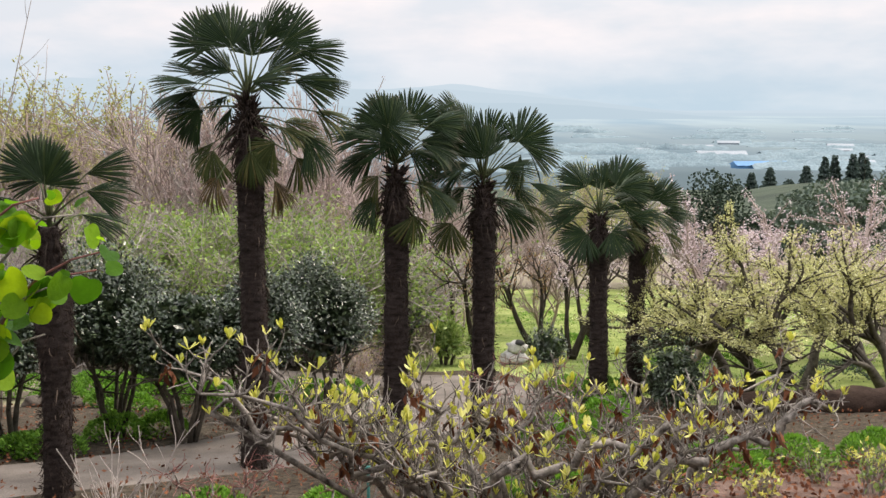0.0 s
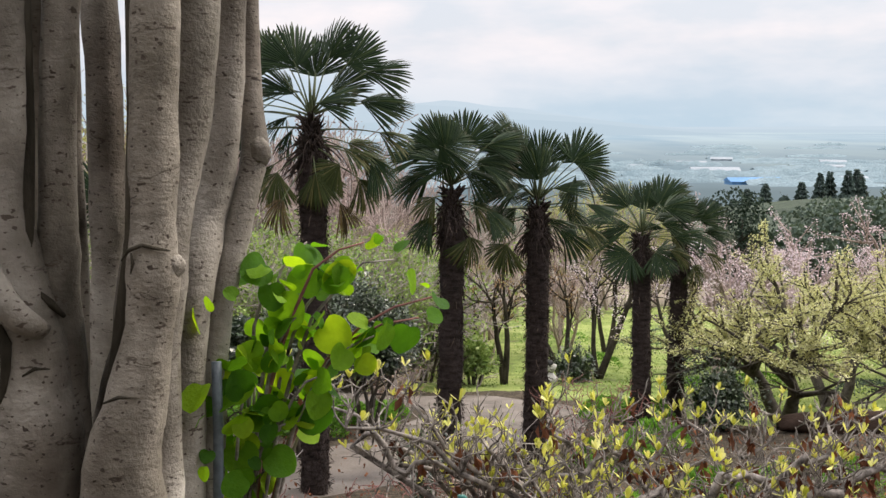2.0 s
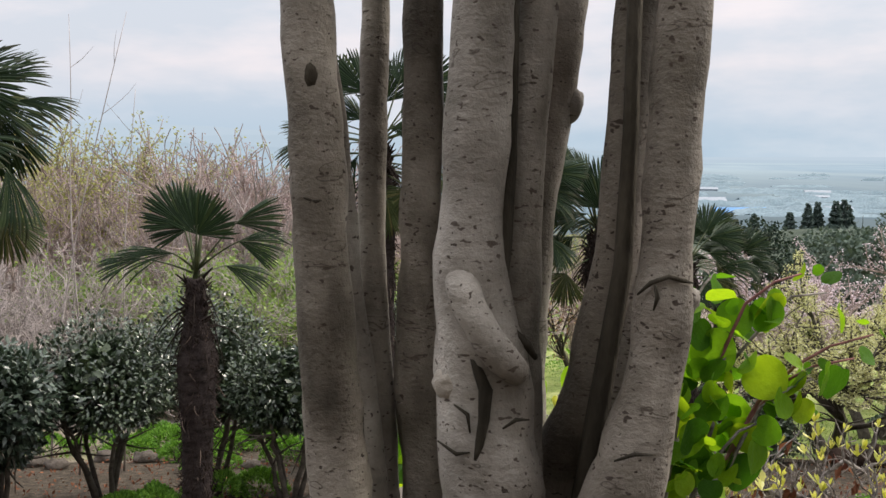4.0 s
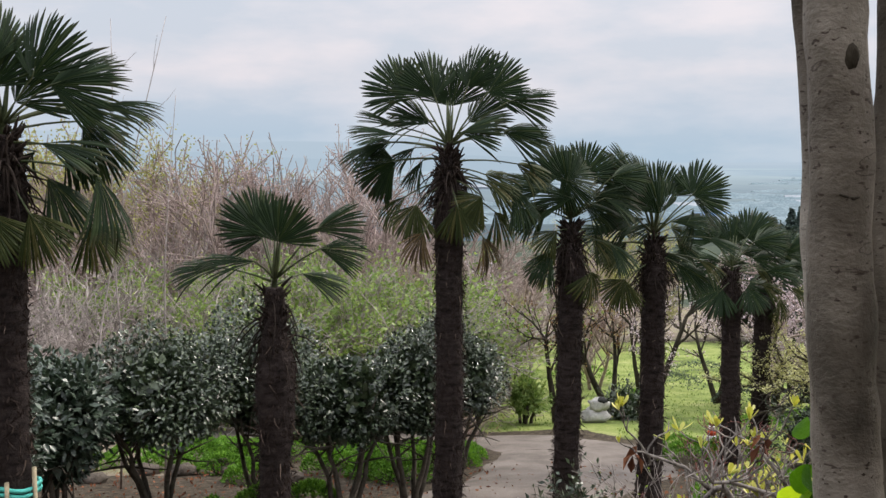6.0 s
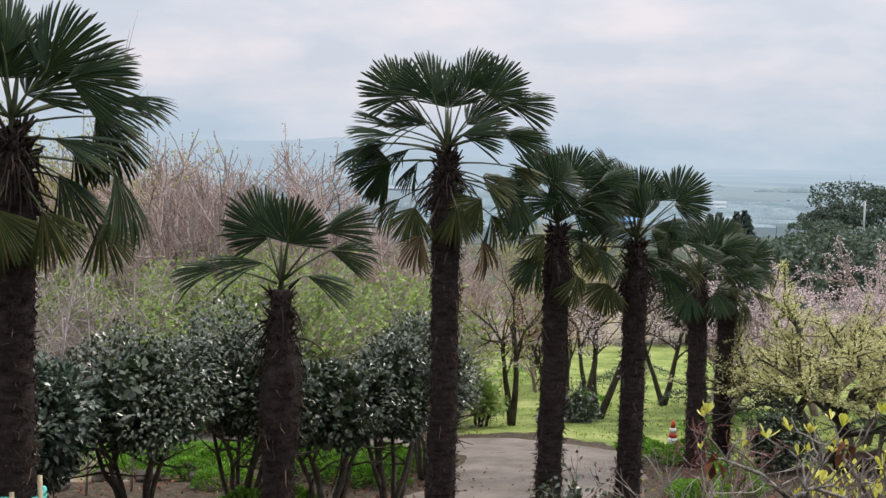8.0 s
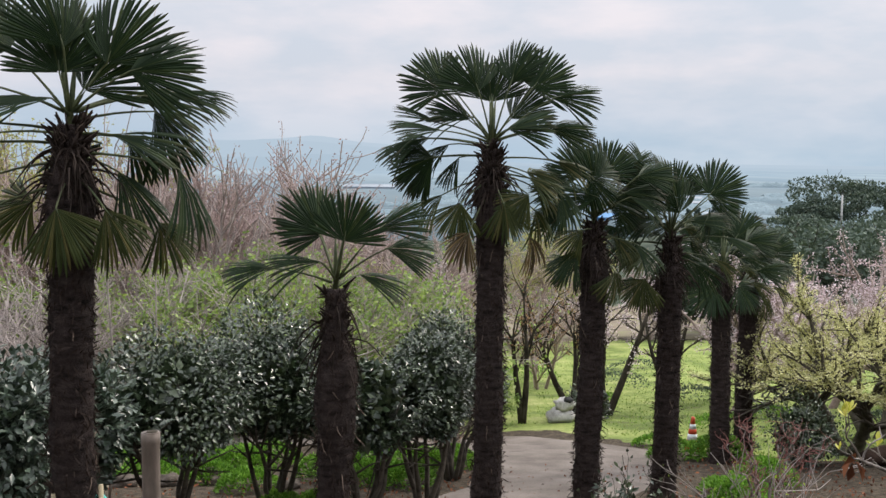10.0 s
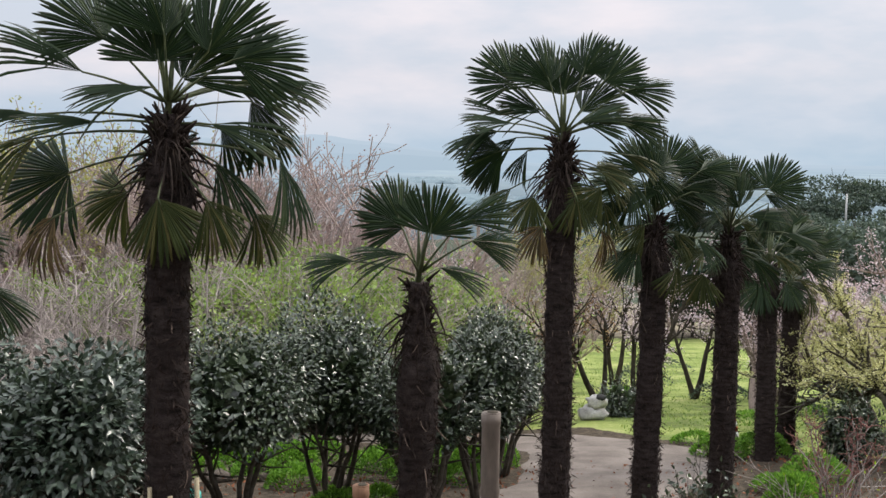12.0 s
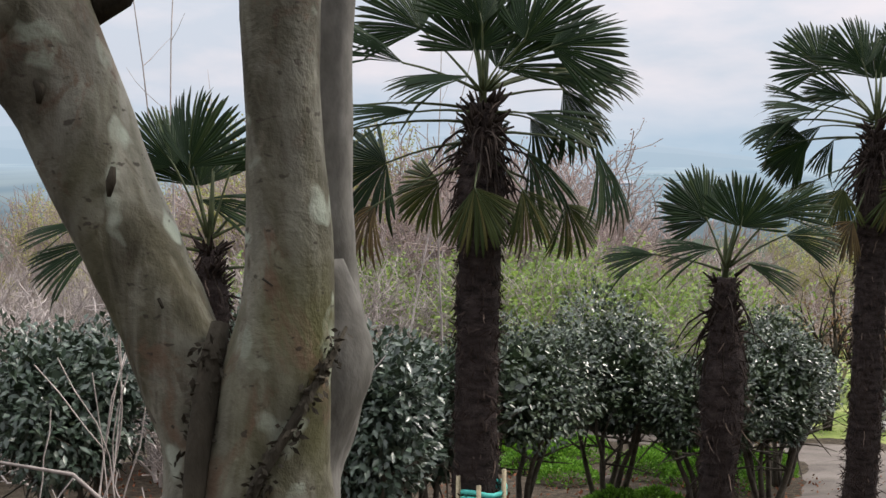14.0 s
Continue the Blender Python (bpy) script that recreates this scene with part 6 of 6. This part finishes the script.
# tape and props at the foot of the nearest palm
tape = Geo()
for k in range(2):
    ring = [(-6.60 + 0.195 * math.cos(2 * math.pi * i / 20), 9.9 + 0.195 * math.sin(2 * math.pi * i / 20), 1.57 + 0.05 * k + 0.015 * math.sin(i)) for i in range(21)]
    tape.tube(ring, [0.022] * 21, 6)
tagged(piece("plastic_tape", tape, M_tape), "turquoise plastic tape wound round the palm", "tape")
for dx, dy, h in ((-0.17, -0.13, 1.75), (0.19, -0.08, 1.80), (0.0, -0.21, 1.70)):
    g = Geo()
    x, y = -6.6 + dx, 9.9 + dy
    g.tube([(x + 0.02 * dx, y, ground_z(x, y) - 0.05), (x, y, h)], [0.022, 0.02], 10)
    tagged(piece("bamboo_prop", g, M_bamboo_cut), "cut cane tied to the palm's trunk", "stake", "canes round the palm")

def garden_tap(x, y, top):
    """A thin standpipe with a pale nozzle, at the foot of the magnolia."""
    thing = tagged(new("garden_tap"), "teal standpipe tap with a white nozzle", "tap")
    g = Geo()
    g.tube([(x, y, ground_z(x, y) - 0.05), (x, y, top)], [0.016, 0.015], 10)
    piece("pipe", g, M_tap, thing)
    g = Geo()
    g.tube([(x + 0.06, y, top - 0.02), (x + 0.02, y, top + 0.012), (x - 0.03, y, top + 0.012), (x - 0.06, y, top)], [0.016, 0.024, 0.024, 0.018], 12)
    piece("valve", g, M_tap, thing)
    g = Geo()
    g.tube([(x - 0.055, y, top + 0.002), (x - 0.12, y, top - 0.018), (x - 0.15, y, top - 0.035)], [0.020, 0.020, 0.023], 12)
    piece("nozzle", g, M_white_band, thing, "white nozzle")


garden_tap(-0.84, 9.2, 1.27)
for k, (x, y, r) in enumerate(((-0.7, 9.6, 0.4), (-0.2, 9.5, 0.4), (0.3, 9.4, 0.45), (-2.6, 10.4, 0.4), (0.9, 9.9, 0.4), (-1.4, 10.4, 0.35))):
    mound("moss_mound", 160 + k, x, y, r, 0.3, M_moss, "bright green low cushion of ground cover", 1300)

br = Geo()
br.tube([(-7.95, 4.6, 3.42), (-7.6, 4.55, 3.43), (-7.35, 4.55, 3.40), (-7.22, 4.6, 3.25), (-7.15, 4.7, 2.9), (-7.15, 4.75, 2.0)], [0.003, 0.005, 0.006, 0.008, 0.010, 0.012], 7)
br.tube([(-7.6, 4.55, 3.43), (-7.72, 4.5, 3.37), (-7.85, 4.5, 3.30)], [0.004, 0.003, 0.002], 5)
twig_shrub("pale_twig_shrub", 75, -7.921, 6.0, 3.395, 0.22, M_grey_twig, "bleached bare sapling with upright twigs", 5, spread=0.55)
tagged(piece("dead_branch", br, M_grey_twig), "bleached bare branch bent to one side", "branch")
# ---- woods and buildings of the distance ----
def crown_tree(name, seed, x, y, top, r, mat, label, scraps=900, cone=False, size=0.5):
    rng = random.Random(seed)
    foot = ground_z(x, y) - 0.3
    thing = tagged(new(name), label, "tree")
    h = top - foot
    g = Geo()
    pts, d = bend(rng, (x, y, foot), (0, 0, 1), h * 0.85, 6, 0.05)
    g.tube(pts, [h * 0.025 * (1 - 0.12 * k) for k in range(7)], 7)
    piece("trunk", g, M_dark_bark, thing)
    g = Geo()
    for k in range(2, 6):
        for _ in range(3):
            t, dd = bend(rng, pts[k], rand_dir(rng, 0.3), r * 0.7, 3, 0.2)
            g.tube(t, [h * 0.008, h * 0.006, h * 0.004, h * 0.002], 4, False)
    tagged(piece("limb", g, M_dark_bark, thing), kind="stuff")
    lf = Geo()
    clumps = [(rand_dir(rng), rng.uniform(0.55, 1.0)) for _ in range(16)]
    for _ in range(scraps):
        if cone:
            u = rng.random() ** 0.7
            a = rng.uniform(0, 6.28)
            tier = 0.75 + 0.25 * math.cos(u * 40)
            rr = r * u * tier * rng.random() ** 0.3
            p = Vector((x + math.cos(a) * rr, y + math.sin(a) * rr, top - u * h * 0.9))
            w = Vector((math.cos(a), math.sin(a), -0.3)).normalized()
        else:
            c, k = rng.choice(clumps)
            o = c * k + rand_dir(rng) * 0.38
            p = Vector((x, y, top - h * 0.36)) + Vector((o.x * r, o.y * r, o.z * h * 0.34))
            w = rand_dir(rng)
        lf.scrap(p, w, rand_dir(rng, 0.5), size * rng.uniform(0.6, 1.3), size * 0.8)
    tagged(piece("crown", lf, mat, thing), kind="stuff")


CON = "dark pointed conifer on the slope below"
rng = random.Random(44)
for x, y, top, r in ((84, 297, -14.0, 2.6), (92, 290, -13.0, 2.4), (97, 290, -10.6, 2.2), (100.4, 292, -10.2, 2.2), (103.6, 287, -9.6, 2.3), (107, 290, -9.4, 2.3), (110, 295, -11, 3.0), (88, 292, -17, 3.5), (95, 286, -17, 3.5), (101, 284, -16, 3.8), (107, 283, -16, 3.5), (70, 300, -19, 3.0), (76, 300, -19, 3.5), (81, 305, -16, 2.4)):
    crown_tree("conifer", rng.randint(0, 9999), x, y, top, r * 1.35, M_hazed_conifer, CON, 1700, True, 0.85)
BRD = "broad dark evergreen tree in the distance"
for x, y, top, r in ((95.5, 201, 0.6, 7.5), (103, 204, -0.8, 7), (110, 200, -1.5, 6), (88, 196, -4.5, 5), (116, 205, -1, 7), (124, 205, -1.5, 7), (82, 185, -6.5, 5), (76, 175, -8, 5), (100, 180, -5, 6), (110, 175, -5, 7), (120, 170, -5, 7), (90, 160, -7, 5)):
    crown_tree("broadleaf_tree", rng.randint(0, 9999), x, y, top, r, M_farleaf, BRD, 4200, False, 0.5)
for x, y, top, r in ((7.2, 31, 2.6, 0.8), (7.9, 31.6, 2.0, 0.8), (28, 70, 0.0, 3.5), (32, 72, -0.4, 4), (37, 75, 0.4, 4.5), (24, 66, -1.2, 3), (42, 78, 0.5, 5), (20, 62, -2.0, 3), (48, 80, 0.0, 5), (15, 58, -1.6, 2.5), (35, 95, -2.0, 4), (44, 105, -2, 5), (55, 110, -2, 5), (30, 90, -3, 4), (62, 120, -3, 6)):
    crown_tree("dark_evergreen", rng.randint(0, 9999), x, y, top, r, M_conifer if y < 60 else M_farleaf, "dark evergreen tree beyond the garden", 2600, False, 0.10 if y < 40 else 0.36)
pole = Geo()
pole.tube([(91.9, 189.7, ground_z(91.9, 189.7)), (91.9, 189.7, -2.6)], [0.22, 0.16], 8)
tagged(piece("utility_pole", pole, M_grey_pole), "pale utility pole among the far trees", "pole")


def far_building(x, y, w, d, h, roof_mat, label, turn=0.0, wall_mat=None):
    z = ground_z(0, y) + 5.0
    thing = tagged(new("far_building"), label, "building")
    thing.matrix_basis = Matrix.Translation((x, y, z)) @ Matrix.Rotation(turn, 4, "Z")
    g = Geo()
    g.v = [(-w / 2, -d / 2, 0), (w / 2, -d / 2, 0), (w / 2, d / 2, 0), (-w / 2, d / 2, 0), (-w / 2, -d / 2, h), (w / 2, -d / 2, h), (w / 2, d / 2, h), (-w / 2, d / 2, h)]
    g.f = [(0, 1, 5, 4), (1, 2, 6, 5), (2, 3, 7, 6), (3, 0, 4, 7)]
    piece("wall", g, wall_mat or M_far_wall, thing, smooth=False)
    g = Geo()
    e = h + 0.18 * d
    g.v = [(-w / 2 - 1, -d / 2 - 1, h), (w / 2 + 1, -d / 2 - 1, h), (w / 2 + 1, d / 2 + 1, h), (-w / 2 - 1, d / 2 + 1, h), (-w / 2 - 1, 0, e), (w / 2 + 1, 0, e)]
    g.f = [(0, 1, 5, 4), (2, 3, 4, 5), (0, 4, 3), (1, 2, 5)]
    piece("roof", g, roof_mat, thing, smooth=False)


WH, BL = "white-roofed hall far off on the plain", "blue-roofed factory hall on the plain"
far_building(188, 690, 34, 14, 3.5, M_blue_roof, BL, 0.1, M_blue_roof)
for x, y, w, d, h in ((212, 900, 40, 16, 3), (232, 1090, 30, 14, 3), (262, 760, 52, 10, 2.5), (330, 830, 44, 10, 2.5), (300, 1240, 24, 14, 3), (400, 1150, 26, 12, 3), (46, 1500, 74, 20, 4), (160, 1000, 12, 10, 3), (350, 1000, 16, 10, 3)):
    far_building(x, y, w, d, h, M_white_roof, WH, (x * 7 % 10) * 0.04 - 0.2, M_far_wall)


def tree_belts():
    """Long ragged belts of trees across the plain, too far to count."""
    rng = random.Random(92)
    g = Geo()
    for _ in range(120):
        y = 520 + 1500 * rng.random() ** 1.2
        x = rng.uniform(-0.5, 0.62) * y
        long, deep, tall = rng.uniform(25, 130), rng.uniform(8, 26), rng.uniform(2.5, 6)
        n = int(long / 3.0)
        skew = rng.uniform(-0.25, 0.25)
        b = len(g.v)
        z = ground_z(0, y) + 5.2
        for i in range(n + 1):
            u = i / n
            h = tall * (0.35 + 0.65 * math.sin(math.pi * u) ** 0.4) * (1 + 0.5 * noise.noise(Vector((i * 0.45, y, x))))
            px = x + long * (u - 0.5)
            py = y + skew * long * (u - 0.5)
            g.v += [(px, py, z), (px + rng.uniform(-1, 1), py + deep * 0.4, z + 0.8 + h), (px, py + deep, z)]
        for i in range(n):
            q = b + i * 3
            g.f += [(q, q + 3, q + 4, q + 1), (q + 1, q + 4, q + 5, q + 2)]
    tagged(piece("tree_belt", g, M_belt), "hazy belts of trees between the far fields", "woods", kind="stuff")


tree_belts()


def haze_backdrop_material(name, near, far, y0, y1, field=True):
    """Distant land, self-lit, with the air's haze put into its colour by distance."""
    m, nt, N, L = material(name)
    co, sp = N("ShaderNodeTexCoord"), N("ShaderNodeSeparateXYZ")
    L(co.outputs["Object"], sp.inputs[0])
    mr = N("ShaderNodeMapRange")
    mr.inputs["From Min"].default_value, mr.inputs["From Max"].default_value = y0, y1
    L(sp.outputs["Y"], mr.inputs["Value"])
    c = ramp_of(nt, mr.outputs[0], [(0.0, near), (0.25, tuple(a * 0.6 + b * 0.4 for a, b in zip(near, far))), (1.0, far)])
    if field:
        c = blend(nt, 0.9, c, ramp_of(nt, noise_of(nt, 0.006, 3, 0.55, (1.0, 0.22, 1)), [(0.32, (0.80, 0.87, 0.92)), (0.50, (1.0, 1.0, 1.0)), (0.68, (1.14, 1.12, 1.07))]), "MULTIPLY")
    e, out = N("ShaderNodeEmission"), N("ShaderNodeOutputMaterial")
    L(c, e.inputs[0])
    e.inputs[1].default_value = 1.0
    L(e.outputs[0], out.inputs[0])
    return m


M_plain = haze_backdrop_material("hazed_distant_plain", (0.17, 0.225, 0.25), (0.47, 0.59, 0.68), 330, 2600)
M_hills = haze_backdrop_material("hazed_distant_hills", (0.42, 0.54, 0.64), (0.50, 0.61, 0.71), 3000, 4600, False)
g = Geo()
rows = axis_steps([(320, 800, 40), (800, 1400, 100), (1400, 4700, 300)])
cols = axis_steps([(-4000, 4000, 400)])
for y in rows:
    for x in cols:
        g.v.append((x, y, ground_z(0, y) + (6.0 if y > 440 else -3.0)))
for j in range(len(rows) - 1):
    for i in range(len(cols) - 1):
        q = j * len(cols) + i
        g.f.append((q, q + 1, q + len(cols) + 1, q + len(cols)))
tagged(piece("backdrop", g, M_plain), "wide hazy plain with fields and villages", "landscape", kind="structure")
for k, (y, base, amp, s) in enumerate(((3000, 6, 30, 0.0016), (3600, 40, 40, 0.0011), (4300, 90, 60, 0.0009))):
    g = Geo()
    n = 160
    for i in range(n + 1):
        x = -4200 + 8400 * i / n
        h = base + amp * noise.noise(Vector((x * s, k * 7.3, 0))) + amp * 0.25 * noise.noise(Vector((x * s * 6, k * 3.1, 1)))
        h = -50 + (h + 50) * max(0.12, min(1.0, 1.0 - (x + 100) / 1000))         # the range runs out to the east
        g.v += [(x, y, -60), (x, y + 150, max(-50, h)), (x, y + 400, -60)]
    for i in range(n):
        q = i * 3
        g.f += [(q, q + 3, q + 4, q + 1), (q + 1, q + 4, q + 5, q + 2)]
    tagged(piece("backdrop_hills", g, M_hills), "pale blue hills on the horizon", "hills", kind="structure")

# ---- unseen wall added behind the path, closing the place and shading what faces it ----
g = Geo()
g.v = [(-18, -2.6, 2.8), (12, -2.6, 2.8), (12, -2.6, 11.0), (-18, -2.6, 11.0), (-18, -2.9, 2.8), (12, -2.9, 2.8), (12, -2.9, 11.0), (-18, -2.9, 11.0)]
g.f = [(0, 1, 2, 3), (5, 4, 7, 6), (3, 2, 6, 7), (0, 4, 5, 1), (1, 5, 6, 2), (0, 3, 7, 4)]
tagged(piece("shade_wall", g, M_shade_wall, smooth=False), "plain grey unseen wall, added behind the path to shade what faces it", "wall", kind="structure")
